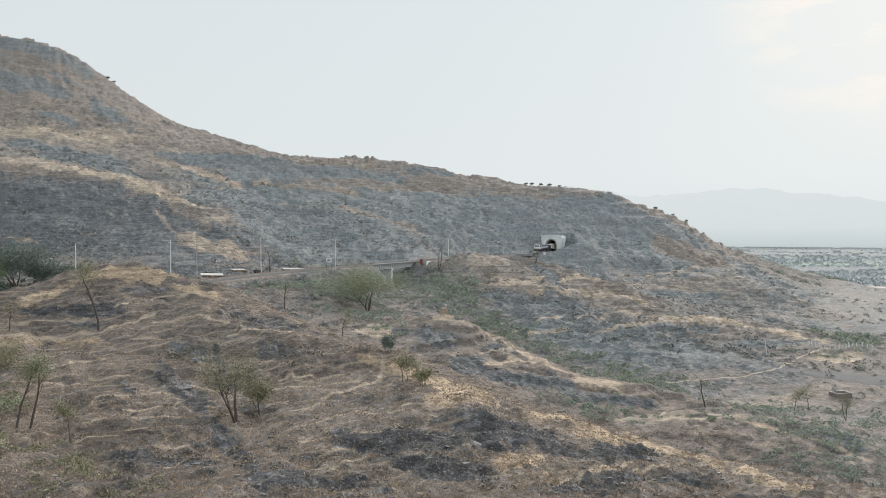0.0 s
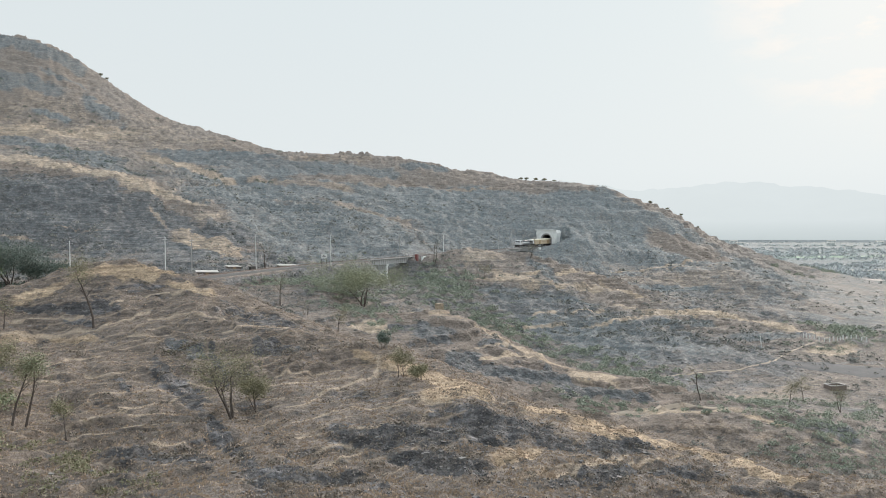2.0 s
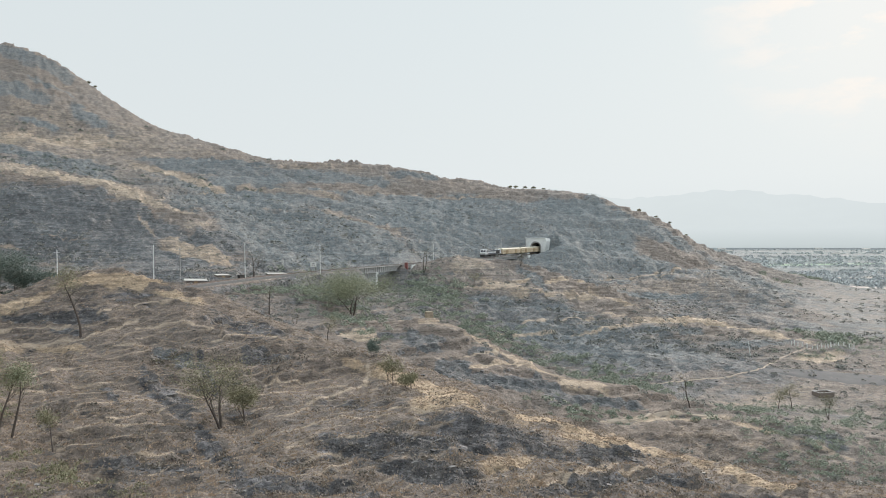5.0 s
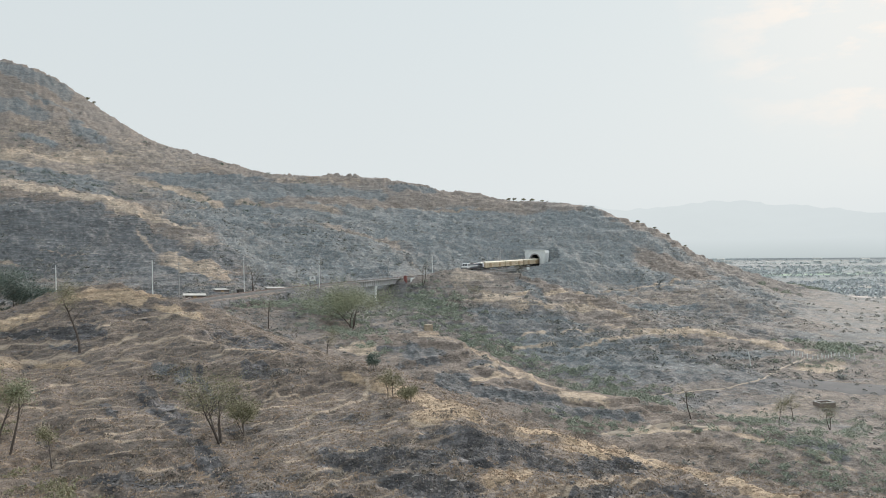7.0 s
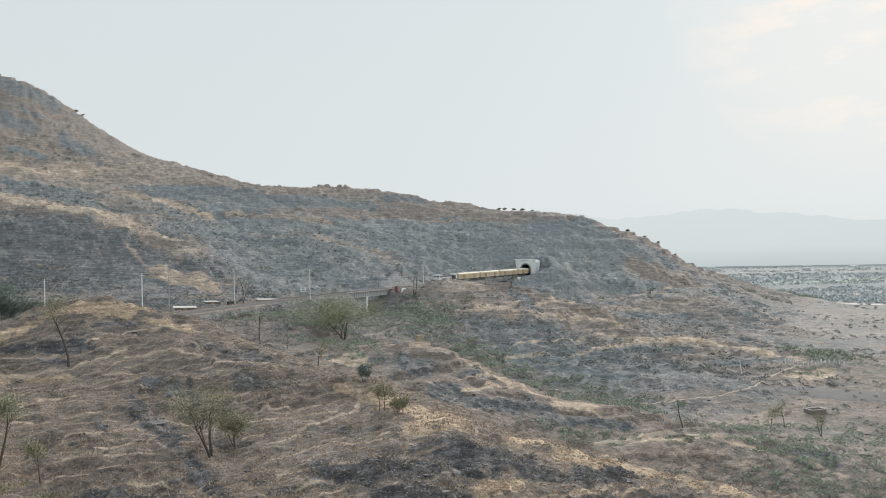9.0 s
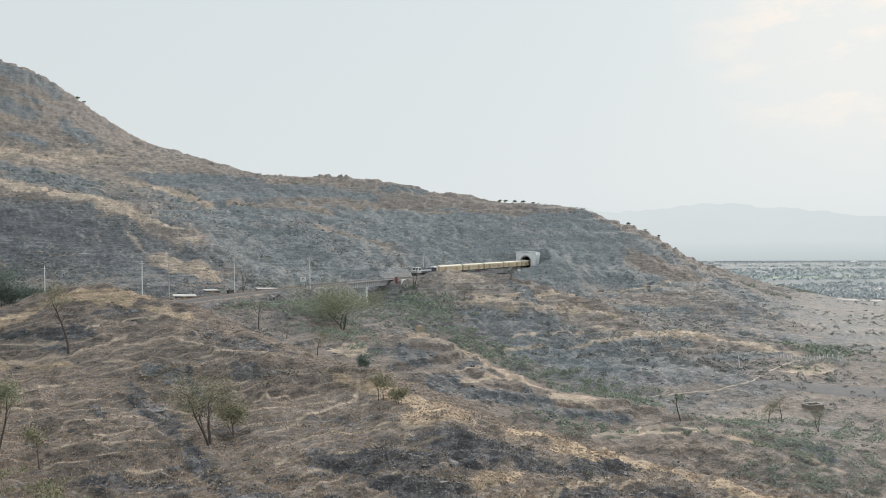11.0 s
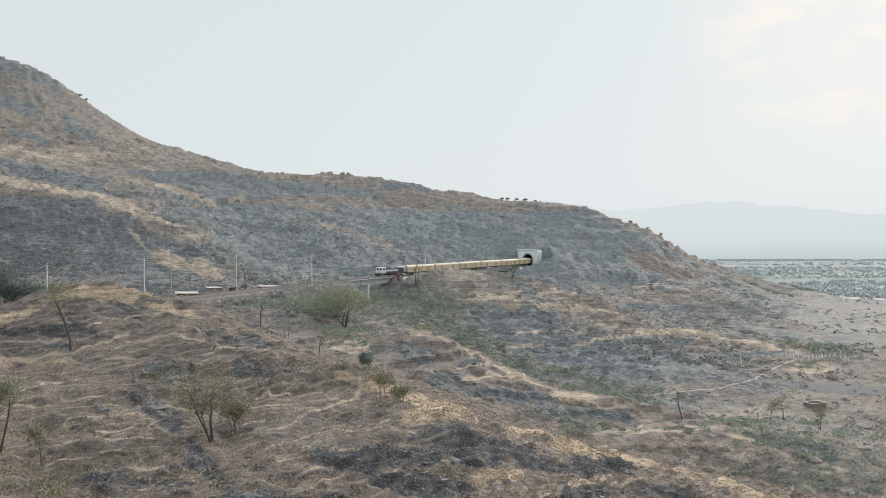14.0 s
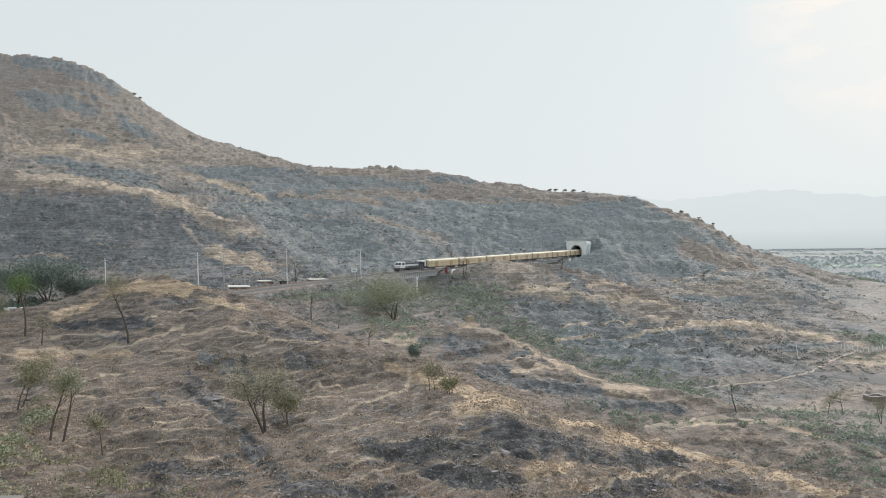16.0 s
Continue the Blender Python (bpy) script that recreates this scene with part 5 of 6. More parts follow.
x, y = scatter(90000, 42, 140, lambda r, s: np.clip(0.5 * (1.05 - 1.4 * r), 0, 1), 5.0, -0.9, 11)
tz = ground_height(x, y)
n, K = len(x), 4
base = np.stack([x, y, tz - 0.03], 1)[:, None] + rng.normal(size=(n, K, 3)) * (0.14, 0.14, 0)
h = rng.uniform(0.05, 0.19, (n, K, 1))
tipv = base + np.concatenate([rng.normal(size=(n, K, 2)) * 0.16, np.ones((n, K, 1))], 2) * h
w = rng.normal(size=(n, K, 3)) * (0.07, 0.07, 0)
STRAW = leafy("dry_straw_grass", (0.35, 0.27, 0.195), (0.46, 0.36, 0.262), (0.27, 0.21, 0.16), 0.2)
tagged(quads_mesh("dry_grass", np.stack([base - w, base + w, tipv], 2).reshape(-1, 3, 3), STRAW), "dry straw-coloured grass tufts on the slope", "grass", kind="stuff")

# dark wiry grass and herbs on the stony ground
x, y = scatter(80000, 42, 130, lambda r, s: np.clip(1.0 * r - 0.3, 0, 1), 3.0, -0.5, 13)
tz = ground_height(x, y)
n = len(x)
base = np.stack([x, y, tz - 0.03], 1)[:, None] + rng.normal(size=(n, K, 3)) * (0.16, 0.16, 0)
h = rng.uniform(0.06, 0.19, (n, K, 1))
tipv = base + np.concatenate([rng.normal(size=(n, K, 2)) * 0.3, np.ones((n, K, 1))], 2) * h
w = rng.normal(size=(n, K, 3)) * (0.08, 0.08, 0)
WIRY = leafy("dark_wiry_grass", (0.14, 0.137, 0.136), (0.21, 0.20, 0.19), (0.28, 0.24, 0.20), 0.25)
tagged(quads_mesh("wiry_grass", np.stack([base - w, base + w, tipv], 2).reshape(-1, 3, 3), WIRY), "dark wiry grass on stony ground", "grass", kind="stuff")

# loose basalt stones
x, y = scatter(15000, 42, 240, lambda r, s: np.clip(1.3 * r - 0.25, 0.03, 1), 9.0, -0.1, 23)
rz = ground_height(x, y)
n = len(x)
sz = np.minimum(np.exp(rng.normal(-2.4, 0.45, n)), 0.24) * (0.8 + np.hypot(x, y) / 160)
cube = np.array([(a, b, c) for a in (-1, 1) for b in (-1, 1) for c in (-1, 1)], float)
vv = (cube[None] * rng.uniform(0.45, 1.0, (n, 8, 3))) * sz[:, None, None] * np.array([1.1, 1.0, 0.6])
an = rng.uniform(0, 6.28, n)
ca, sa = np.cos(an)[:, None], np.sin(an)[:, None]
vv = np.stack([vv[..., 0] * ca - vv[..., 1] * sa + x[:, None], vv[..., 0] * sa + vv[..., 1] * ca + y[:, None], vv[..., 2] + rz[:, None] + 0.1 * sz[:, None]], -1)
ff = np.array([(0, 1, 3, 2), (4, 6, 7, 5), (0, 4, 5, 1), (2, 3, 7, 6), (0, 2, 6, 4), (1, 5, 7, 3)])
BASALT = leafy("grey_basalt_stone", (0.075, 0.076, 0.08), (0.13, 0.126, 0.122), (0.175, 0.165, 0.15), 0.3)
me = bpy.data.meshes.new("stones")
me.vertices.add(n * 8)
me.vertices.foreach_set("co", vv.astype(np.float32).ravel())
loops = (np.arange(n)[:, None, None] * 8 + ff[None]).ravel()
me.loops.add(len(loops))
me.loops.foreach_set("vertex_index", loops)
me.polygons.add(n * 6)
me.polygons.foreach_set("loop_start", np.arange(n * 6) * 4)
me.update(calc_edges=True)
me.shade_flat()
me.materials.append(BASALT)
tagged(new("loose_stones", me), "loose grey basalt stones lying on the slope", "stones", kind="stuff")

# scrub: low leafless bushes near, darker bushes in the gullies, dots on the far slopes
SCRUB = leafy("grey_brown_scrub", (0.13, 0.115, 0.098), (0.20, 0.175, 0.14), (0.24, 0.20, 0.155), 0.3)
FARSCRUB = leafy("grey_green_scrub", (0.15, 0.165, 0.152), (0.225, 0.23, 0.205), (0.29, 0.27, 0.235), 0.1)
x, y = scatter(2600, 44, 135, lambda r, s: 0.25 + 0.7 * r, 8.0, 0.0, 31)
clumps("low_scrub", SCRUB, x, y, rng.uniform(0.25, 0.75, len(x)), 60, 0.15, "low grey-brown leafless scrub", "scrub")
x, y = scatter(9000, 125, 330, lambda r, s: np.clip(0.1 + 0.9 * r, 0, 1), 20.0, -0.05, 37)
clumps("hillside_scrub", FARSCRUB, x, y, rng.uniform(0.3, 1.2, len(x)), 34, 0.19, "grey-green scrub on the middle slopes", "scrub")
x, y = scatter(16000, 250, 720, lambda r, s: np.clip(0.08 + 0.8 * r, 0, 1), 30.0, -0.15, 41)
clumps("far_scrub", FARSCRUB, x, y, rng.uniform(0.4, 1.6, len(x)), 18, 0.28, "scattered scrub on the far slopes", "scrub")

# ---- green growth in the gully, along the railway bank and on the valley floor
def patch(places, per, spread, size, mat, name, label, leaf=0.13, count=85):
    px = np.concatenate([np.full(per, a) for a, b in places]) + rng.normal(size=per * len(places)) * spread
    py = np.concatenate([np.full(per, b) for a, b in places]) + rng.normal(size=per * len(places)) * spread
    k = off_track(px, py, 5.0)
    px, py = px[k], py[k]
    return clumps(name, mat, px, py, rng.uniform(0.5, 1.0, len(px)) * size, count, leaf, label, "bushes", 0.85)


BUSH = leafy("dusty_green_bush", (0.205, 0.25, 0.19), (0.275, 0.315, 0.24), (0.33, 0.335, 0.265), 0.15)
patch([(-8, 300), (-2, 290), (4, 280), (10, 262), (14, 252), (20, 240), (26, 226), (34, 212), (42, 205), (52, 198), (2, 305), (8, 300), (16, 232), (30, 206)], 30, 4.5, 1.9, BUSH, "gully_bushes", "dusty green bushes filling the gully")
patch([(-57, 210), (-52, 226), (-47, 241), (-42, 253), (-33, 273), (-25, 288)], 26, 3.0, 1.1, BUSH, "bank_bushes", "low green bushes below the ballast")
patch([(-50, 232), (-45, 236), (-40, 240), (-36, 228), (-30, 225), (-24, 210), (-18, 205), (-28, 238), (-33, 246), (-22, 232), (-14, 214)], 32, 4.0, 1.6, BUSH, "bank_bushes", "green bushes on the railway bank")
patch([(62, 178), (70, 180), (78, 183), (86, 180), (95, 178), (104, 172), (90, 165), (80, 160), (112, 180), (120, 250), (132, 255), (145, 262)], 13, 5.0, 1.5, BUSH, "valley_bushes", "dusty green bushes on the valley floor")
patch([(66, 128), (72, 122), (78, 118), (60, 134), (84, 124), (75, 132)], 12, 4.0, 1.4, BUSH, "mound_bushes", "dusty green bushes beside the low mound")
patch([(-113, 208), (-108, 212), (-118, 206), (-104, 214), (-124, 208)], 22, 4.0, 2.6, LEAF_DARK, "railway_bushes", "dark green bushes under the shade trees", 0.12, 110)
patch([(-35, 58), (-31, 55), (-27, 56), (-37, 64), (-24, 53), (-40, 72)], 12, 2.4, 0.8, LEAF_DRY, "near_bushes", "olive-green thorn bushes on the near slope", 0.16, 60)
patch([(-31, 92), (-29, 95), (-17, 92), (-14, 94)], 7, 1.6, 1.0, SCRUB, "thorn_bushes", "grey-brown thorn bushes on the slope", 0.16, 60)

for places in (
    [(35, 231), (43, 230), (29, 235), (42, 223), (33, 238), (34, 230), (41, 230), (34, 235)],
    [(0, 265), (4, 271), (1, 289), (2, 300), (9, 287), (2, 263), (5, 277), (12, 285)],
    [(20, 254), (21, 248), (20, 255), (24, 259), (14, 262), (19, 258), (19, 264), (14, 263)],
    [(45, 212), (57, 203), (54, 203), (58, 210), (48, 219), (60, 216), (47, 214), (44, 215)],
    [(-13, 178), (-22, 217), (-22, 208), (-18, 223), (-14, 188), (-12, 178), (-22, 202), (-18, 196)],
    [(-36, 269), (-42, 262), (-31, 244), (-42, 262), (-33, 273), (-51, 299), (-34, 274), (-43, 260)],
    [(52, 147), (64, 159), (57, 149), (74, 180), (59, 146), (61, 158), (76, 179), (74, 183)],
    [(64, 137), (66, 131), (66, 131), (63, 140), (65, 137), (66, 137), (69, 138), (68, 140)],
    [(54, 121), (54, 119), (54, 121), (58, 120), (64, 121), (60, 119), (61, 121), (61, 121)],
    [(145, 288), (143, 277), (143, 290), (145, 280), (146, 290), (137, 282), (152, 289), (136, 273)],
    [(-5, 320), (4, 291), (-1, 305), (0, 309), (-2, 309), (-6, 320), (-4, 318), (4, 302)],
    [(24, 145), (30, 148), (35, 143), (27, 147), (32, 144), (29, 144), (25, 140), (35, 147)],
):
    patch(places, 7, 0.018 * math.hypot(*places[0]), 0.0075 * math.hypot(*places[0]), BUSH, "green_scrub", "dusty grey-green scrub in a damp hollow", 0.16, 80)

x, y = fan(300, 470, 720, -31, -8)
k = fbm(x, y, 60, 2, 71) > 0.1
clumps("slope_bushes", LEAF_DARK, x[k], y[k], rng.uniform(0.8, 2.3, int(k.sum())), 70, 0.16, "grey-green bushes dotted over the upper slope", "bushes", 1.0)
patch([(278, 590), (288, 600), (298, 606), (240, 545), (330, 640)], 9, 5.0, 3.2, BUSH, "field_edge_trees", "clump of low trees at the field edge", 0.13, 110)
patch([(-22, 240), (-26, 232), (-14, 262), (-10, 272)], 14, 4.0, 1.8, BUSH, "bridge_bushes", "dusty bushes in front of the bridge bank")

patch([(-33.5, 54), (-35.5, 57), (-36.5, 62), (-31.5, 50), (-38, 68)], 7, 1.3, 1.2, LEAF_PALE, "edge_bushes", "pale green bushes at the foot of slender trees", 0.1, 130)
patch([(-24, 52), (-20, 51), (-27, 57)], 5, 1.0, 0.8, LEAF_DRY, "small_bushes", "small olive bushes on the bare slope", 0.12, 90)

# tree belts over the plain, the distance haze painted into their pale leaves
x, y = fan(7000, 640, 1800, 8, 40)
k = (fbm(x, y * 2.4, 170, 3, 61) > -0.05) & (ground_height(x, y) < 3)
x, y = x[k], y[k]
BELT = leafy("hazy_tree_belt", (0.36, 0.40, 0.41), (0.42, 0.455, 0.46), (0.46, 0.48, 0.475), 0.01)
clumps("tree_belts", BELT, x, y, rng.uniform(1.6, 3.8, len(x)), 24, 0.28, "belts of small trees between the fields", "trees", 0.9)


def village_house(x, y, w, turn):
    ob = thing("house", pose(x, y, z_at(x, y), 0, 0, turn), "small pale village house among far trees", "house", "houses on the plain")
    Shape().box(-w, w, -3, 3, -0.5, 3.4).make("wall", PALE, ob)
    Shape().add([(-w - 0.4, -3.5, 3.3), (w + 0.4, -3.5, 3.3), (w + 0.4, 3.5, 3.3), (-w - 0.4, 3.5, 3.3), (-w, 0, 4.8), (w, 0, 4.8)], [(0, 1, 5, 4), (2, 3, 4, 5), (0, 4, 3), (1, 2, 5), (3, 2, 1, 0)]).make("roof", SHEET, ob, "pale sheet roof")
    for k in (-0.5, 0.5):
        Shape().box(k * w - 0.5, k * w + 0.5, -3.05, -2.95, 1.2, 2.3).make("window", GLASS, ob)
    return ob


for hx, hy, hw, ht in ((560, 1480, 8, 12), (690, 1400, 7, -20), (600, 1620, 8, 5), (470, 1250, 5, 30), (770, 1560, 8, 0), (640, 1240, 5, -10), (820, 1480, 8, 14)):
    village_house(hx, hy, hw, ht)


# ---- line-side things
def pole(x, y, top, label, dark=False):
    g = z_at(x, y)
    ob = thing("electric_pole", pose(x, y, g, 0, 0, 60), label, "pole", "poles along the railway")
    hgt = top - g
    Shape().tube([(0, 0, -0.4), (0, 0, hgt)], (0.17, 0.10), 8).make("post", CONCRETE if dark else PALE, ob)
    Shape().box(-0.9, 0.9, -0.05, 0.05, hgt - 0.75, hgt - 0.63).make("cross_arm", STEEL, ob, "steel cross arm")
    for a in (-0.8, 0.0, 0.8):
        Shape().tube([(a, 0, hgt - 0.63), (a, 0, hgt - 0.4)], (0.05, 0.03), 6).make("insulator", DARK, ob)
    return ob


for x, y, top, dark in ((-92, 200, 40.6, 0), (-65.5, 192, 41.7, 0), (-74, 240, 40.3, 1), (-57, 250, 41.2, 0), (-37, 275, 40.4, 0), (-16, 331, 39.2, 1), (2.5, 372, 38.6, 0), (31.7, 421, 39.8, 1), (40, 434, 40.5, 1)):
    pole(x, y, top, "darkened concrete line-side pole" if dark else "pale concrete line-side pole with cross arm", dark)


def signal_box(x, y):
    ob = thing("relay_box", pose(x, y, z_at(x, y), 0, 0, 65), "black line-side relay box on short legs", "relay box")
    Shape().box(-1.2, 1.2, -0.5, 0.5, 0.6, 2.3, 0.05).make("cabinet", BLACK, ob, "black steel cabinet")
    for a in (-1.0, 1.0):
        Shape().box(a - 0.1, a + 0.1, -0.35, 0.35, -0.4, 0.62).make("leg", STEEL, ob)
    Shape().box(-1.3, 1.3, -0.6, 0.6, 2.28, 2.4, 0.03).make("lid", BLACK, ob)


signal_box(-57.5, 247)


def board(x, y):
    ob = thing("line_side_board", pose(x, y, z_at(x, y), 0, 0, 10), "white line-side board on two dark posts", "sign board")
    Shape().box(-1.0, 1.0, -0.05, 0.05, 3.6, 5.1, 0.02).make("panel", WHITE, ob, "white panel with dark bars")
    for a in (-0.8, 0.8):
        Shape().box(a - 0.06, a + 0.06, 0.06, 0.16, -0.4, 5.0).make("post", BLACK, ob)
    for zz, w in ((4.6, 0.32), (4.1, 0.55)):
        Shape().box(-w, w, -0.075, -0.055, zz, zz + 0.22).make("bar", BLACK, ob)


board(-38.6, 270)


def low_shed(x, y, w, d, h, turn, label):
    ob = thing("low_shed", pose(x, y, z_at(x, y), 0, 0, turn), label, "shed", "sheds beside the railway")
    Shape().box(-w * 0.92, w * 0.92, -d * 0.85, d * 0.85, -0.4, h * 0.8, 0.04).make("wall", STONE, ob, "brown masonry wall")
    Shape().box(-w, w, -d, d, h * 0.82, h, 0.03, pose(0, 0, 0, 4, 2, 0)).make("roof", SHEET, ob, "pale sheet roof")
    for a in (-0.95, 0.95):
        Shape().box(a * w - 0.08, a * w + 0.08, -d * 0.9 - 0.08, -d * 0.9 + 0.08, -0.4, h * 0.8).make("post", BARK, ob)
    Shape().box(-0.5, 0.5, -d * 0.86 - 0.06, -d * 0.86 + 0.02, -0.2, h * 0.7).make("door", DOOR, ob)


low_shed(-69.5, 240, 3.3, 2.2, 1.2, 20, "low shed with a pale sheet roof beside the line")
low_shed(-64.5, 251, 2.2, 1.6, 0.9, 35, "small low shed with a pale sheet roof")
low_shed(-50.0, 264, 3.2, 2.0, 1.1, 25, "low masonry shed behind the bare tree")
low_shed(-46.5, 273, 2.4, 1.6, 1.0, 30, "low shed with a pale roof near the bridge")


def block_wall(name, x, y, w, d, h, turn, mat, label, category, sink=0.8):
    """A short run of masonry with a coping and broken courses."""
    ob = thing(name, pose(x, y, z_at(x, y), 0, 0, turn), label, category)
    r = random.Random(int(x * 7 + y))
    n = max(2, int(w / 0.9))
    rows_n = max(2, int((h + sink) / 0.6))
    ch = (h + sink) / rows_n
    for j in range(rows_n):
        for i in range(n):
            a, b = -w / 2 + i * w / n, -w / 2 + (i + 1) * w / n
            if j == rows_n - 1 and r.random() < 0.25:
                continue
            o = r.uniform(-0.03, 0.03)
            Shape().box(a + 0.012, b - 0.012, -d / 2 + o, d / 2 + o, -sink + j * ch + 0.01, -sink + (j + 1) * ch - 0.01, 0.03).make("block", mat, ob)
    Shape().box(-w / 2 + 0.05, w / 2 - 0.05, -d / 2 + 0.05, d / 2 - 0.05, -sink, h - ch - 0.02).make("core", mat, ob)
    return ob


block_wall("old_pier", 0.2, 193.5, 1.7, 1.4, 1.7, 25, worn("tan_plaster", (0.36, 0.30, 0.22), (0.25, 0.21, 0.16), 0.95), "old tan masonry pier stump on the spur", "masonry")
block_wall("culvert_wall", -60.0, 203, 5.5, 0.8, 1.3, 68, SHEET, "pale concrete culvert wall beside the railway", "wall")
block_wall("parapet_wall", -16.9, 22.5, 7.4, 0.8, 1.25, 4, worn("stained_concrete", (0.22, 0.205, 0.185), (0.13, 0.12, 0.11), 0.95, scale=1.2, amount=0.8, bump=0.4), "weathered grey concrete parapet above the slope", "wall", 1.6)
block_wall("roadside_wall", -111.0, 196, 9.0, 0.6, 1.4, 10, PALE, "low whitewashed wall below dark trees", "wall")


def water_tank(x, y):
    ob = thing("water_tank", pose(x, y, z_at(x, y), 0, 0, 12), "open stone water tank with a pale rim", "water tank")
    for a, b, c, d in ((-2.2, 2.2, -1.5, -1.25), (-2.2, 2.2, 1.25, 1.5), (-2.2, -1.95, -1.25, 1.25), (1.95, 2.2, -1.25, 1.25)):
        Shape().box(a, b, c, d, -0.5, 1.15, 0.03).make("wall", STONE, ob, "dark stone wall")
        Shape().box(a - 0.06, b + 0.06, c - 0.06, d + 0.06, 1.16, 1.26, 0.02).make("rim", CONCRETE, ob, "pale concrete rim")


water_tank(100.8, 201.5)

fx, fy = 128.0, 259.0
fence = thing("fence", pose(fx, fy, 0), "row of whitewashed stone fence posts by the field", "fence")
for i in range(16):
    px_, py_ = fx - 9 + i * 1.35, fy + 1.2 * math.sin(i * 0.7)
    Shape().box(-0.13, 0.13, -0.13, 0.13, -0.4, 1.35 + 0.25 * math.sin(i * 2.1), 0.03, pose(px_ - fx, py_ - fy, z_at(px_, py_), 3 * math.sin(i * 1.7), 4 * math.cos(i * 2.3), 0)).make("post", PALE, fence)
for i in range(2):
    for k in range(8):
        a, b = fx - 9 + k * 2.7, fx - 9 + (k + 1) * 2.7
        Shape().tube([(a - fx, 0, z_at(a, fy) + 0.5 + 0.5 * i), (b - fx, 0, z_at(b, fy) + 0.5 + 0.5 * i)], (0.025, 0.025), 4).make("wire", STEEL, fence)

lp = thing("leaning_pole", pose(98.5, 242, z_at(98.5, 242), 0, -9, 20), "bleached leaning wooden pole on the slope", "pole")
Shape().tube([(0, 0, -0.4), (0.1, 0, 2.6), (0, 0, 5.0)], (0.13, 0.11, 0.08), 7).make("post", PALE, lp)
Shape().tube([(0.05, 0, 1.2), (1.4, 0.2, -0.1)], (0.08, 0.07), 6).make("stay", PALE, lp)


def draped(name, path, half, mat, label, category, lift=0.07):
    """A strip of made ground that follows the slope."""
    p = np.array(path, float)
    s = np.append(0, np.cumsum(np.hypot(*np.diff(p[:, :2], axis=0).T)))
    n, across = int(s[-1] / 1.5), 9
    u = np.linspace(0, s[-1], n)
    cx, cy = np.interp(u, s, p[:, 0]), np.interp(u, s, p[:, 1])
    hw = np.interp(u, s, p[:, 2]) if p.shape[1] > 2 else np.full(n, half)
    dx, dy = np.gradient(cx), np.gradient(cy)
    ln = np.hypot(dx, dy)
    v, f = [], []
    for j in range(across):
        k = (j / (across - 1) - 0.5) * 2
        wob = 1 + 0.15 * fbm(cx + j, cy, 9, 2, 17)
        vx, vy = cx - dy / ln * hw * k * wob, cy + dx / ln * hw * k * wob
        vz = ground_height(vx, vy) + (lift if 0 < j < across - 1 else -0.12)
        v += list(zip(vx.tolist(), vy.tolist(), vz.tolist()))
    f = [(j * n + i, j * n + i + 1, (j + 1) * n + i + 1, (j + 1) * n + i) for j in range(across - 1) for i in range(n - 1)]
    return tagged(put_mesh(name, v, f, mat, smooth_shade=True), label, category, kind="structure")


for wx, wy, wn in ((-12.2, 50.5, 9), (-13.0, 52.5, 7), (-11.5, 49.0, 6)):
    for k in range(wn):
        r_ = random.Random(int(wx * 100) + k)
        bx, by, bs = wx + r_.uniform(-1.0, 1.0), wy + r_.uniform(-1.0, 1.0), r_.uniform(0.08, 0.2)
        bm = bmesh.new()
        bmesh.ops.create_icosphere(bm, subdivisions=1, radius=bs)
        for v in bm.verts:
            v.co = Vector((v.co.x * 1.3, v.co.y, v.co.z * 0.7)) * r_.uniform(0.75, 1.2)
        me = bpy.data.meshes.new("boulder")
        bm.to_mesh(me)
        bm.free()
        me.materials.append(BASALT if k % 3 else STONE)
        bo = new("boulder", me)
        bo.location = (bx, by, z_at(bx, by) + bs * 0.3)
        tagged(bo, "grey weathered boulder in the dry gully", "boulder", "boulders in the gully")

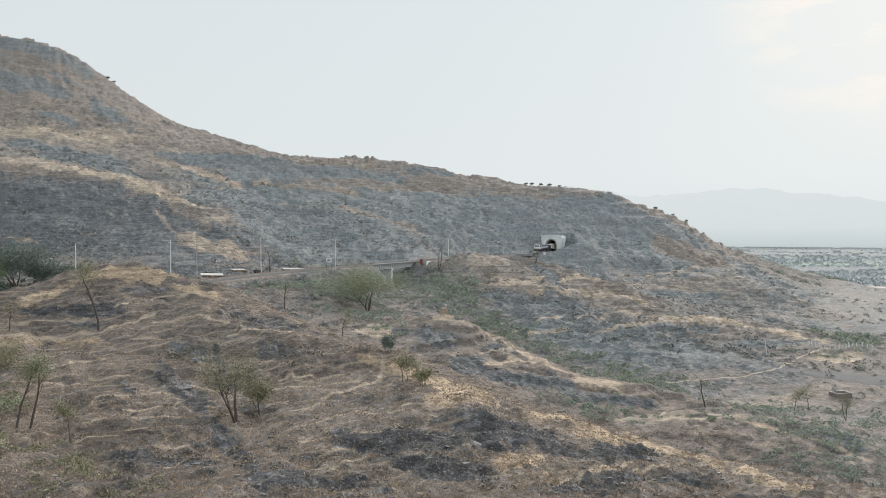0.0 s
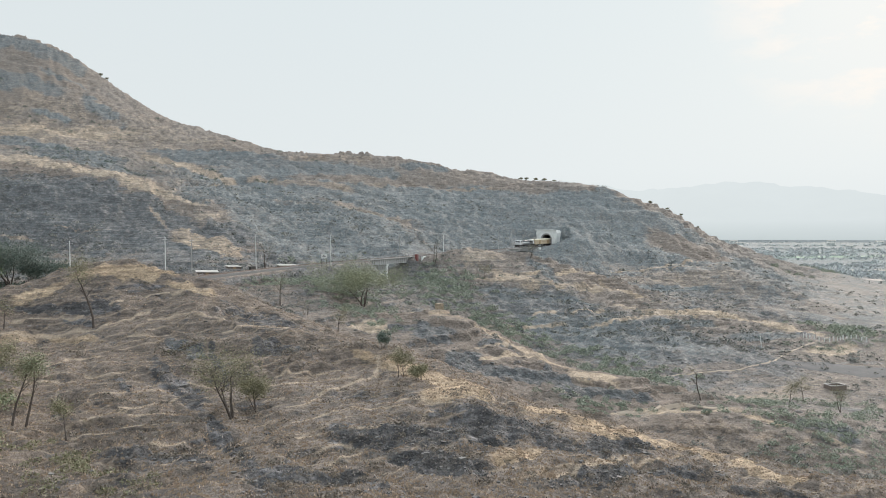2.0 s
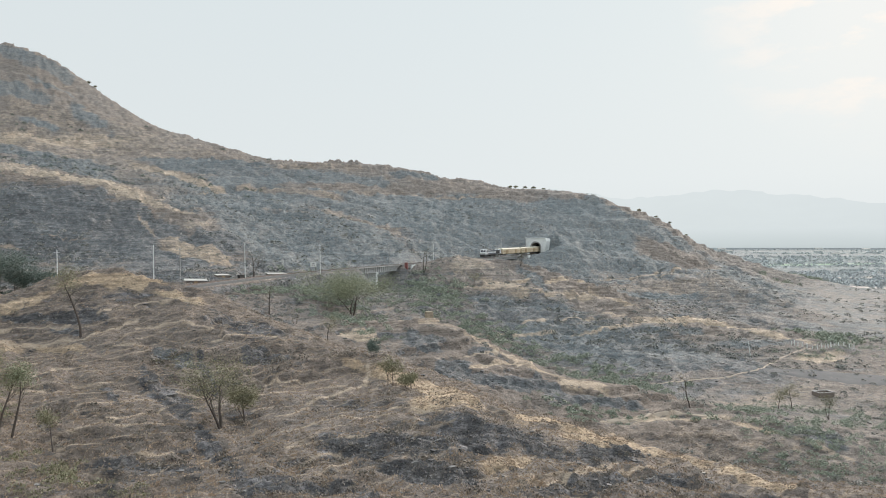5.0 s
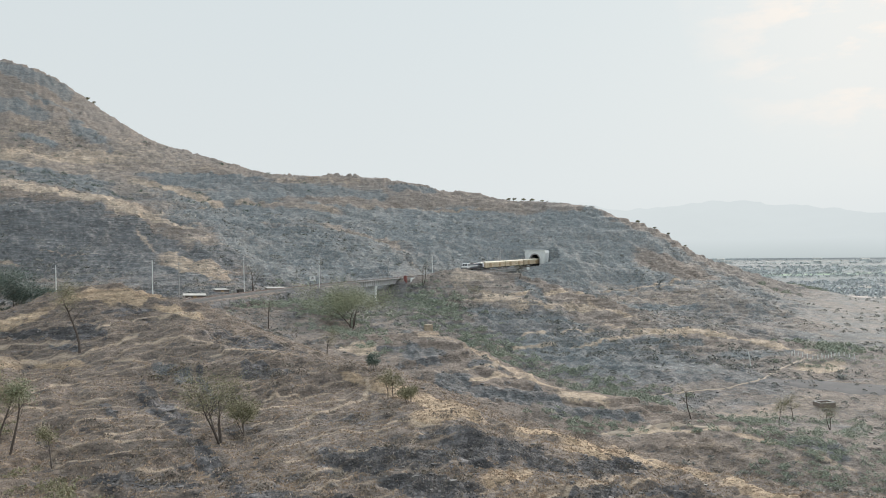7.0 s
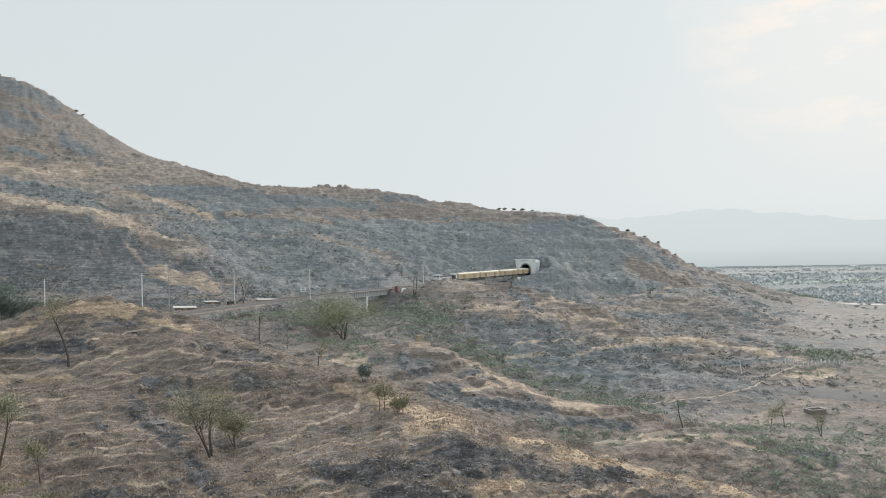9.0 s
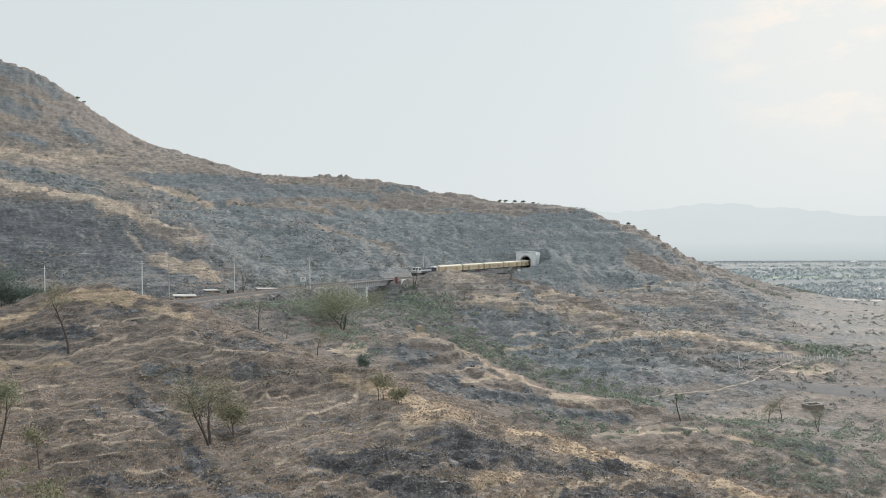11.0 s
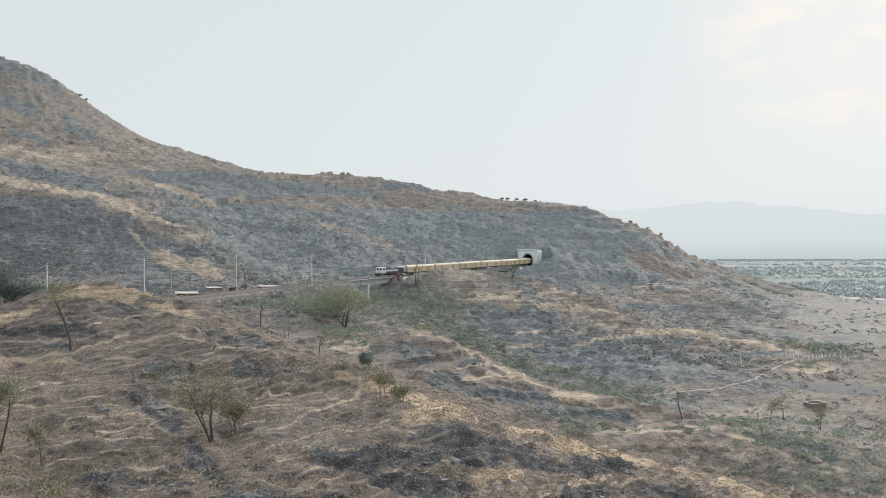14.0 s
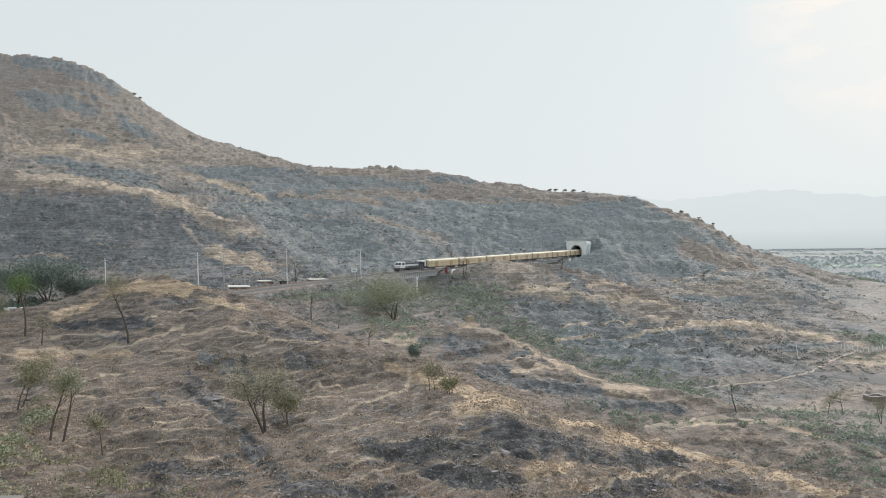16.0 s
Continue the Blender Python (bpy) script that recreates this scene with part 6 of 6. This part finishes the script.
GRAVEL = worn("grey_gravel", (0.10, 0.102, 0.105), (0.15, 0.147, 0.142), 0.95, scale=0.3, bump=0.5)
DUST = worn("dusty_path", (0.40, 0.335, 0.26), (0.28, 0.235, 0.185), 0.95, scale=0.25, amount=0.9)
draped("road", [(94, 223, 1.5), (102, 222, 5), (112, 222, 7), (124, 220, 8), (145, 214, 9), (175, 200, 9)], 6, GRAVEL, "grey gravel road along the valley floor", "road")
draped("path", [(32.1, 142.6, 0.45), (37.4, 143.7, 0.45), (42.8, 148.1, 0.45), (47.7, 150.3, 0.45), (50.7, 149.2, 0.45), (53.8, 146.4, 0.45)], 0.5, DUST, "pale dusty footpath over the mound", "path", 0.05)
draped("path", [(57.9, 205.8, 0.32), (70.0, 211.3, 0.32), (81.7, 214.5, 0.32), (91.7, 220.3, 0.32), (106.4, 239.4, 0.32), (120.7, 255.3, 0.32), (129.1, 263.2, 0.32)], 0.7, DUST, "pale dusty track climbing to the fence", "path", 0.05)
draped("path", [(95, 430, 0.7), (112, 431, 0.9), (128, 431, 0.9), (146, 431, 0.8), (160, 432, 0.6)], 0.8, DUST, "pale terrace track below the hill", "path", 0.05)
GREENCROP = worn("green_crop", (0.20, 0.29, 0.20), (0.26, 0.31, 0.24), 0.95, scale=0.02)
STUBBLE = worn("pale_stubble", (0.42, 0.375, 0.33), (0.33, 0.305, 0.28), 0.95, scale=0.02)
draped("field", [(330, 930, 12), (480, 960, 24), (700, 960, 28), (900, 900, 26)], 20, GREENCROP, "green irrigated crop field on the plain", "field", 0.15)
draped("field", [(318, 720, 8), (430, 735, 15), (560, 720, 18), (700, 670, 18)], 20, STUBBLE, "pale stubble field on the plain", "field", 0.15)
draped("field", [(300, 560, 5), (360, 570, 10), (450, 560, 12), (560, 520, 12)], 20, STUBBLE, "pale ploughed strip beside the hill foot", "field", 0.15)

HEAD = [(0.0, 22.5), (1.5, 36.0), (3.5, 55.0), (7.0, 88.0), (9.0, 107.0), (12.5, 140.5), (14.5, 160.5), (16.0, 176.0)]


def head_at(t):
    return float(np.interp(t, [a for a, _ in HEAD], [b for _, b in HEAD]))


def motions():
    """The train runs out of the tunnel and on to the long bridge."""
    for ob, back in TRAIN:
        rows = []
        for k in range(33):
            s = head_at(k * 0.5) - back
            x0, y0, _ = on_track(s - 7.4)
            x1, y1, _ = on_track(s + 7.4)
            rows.append((k * 0.5, pose((x0 + x1) / 2, (y0 + y1) / 2, RAIL_Z, 0, 0, math.degrees(math.atan2(y1 - y0, x1 - x0)))))
        walk(ob, rows)


motions()
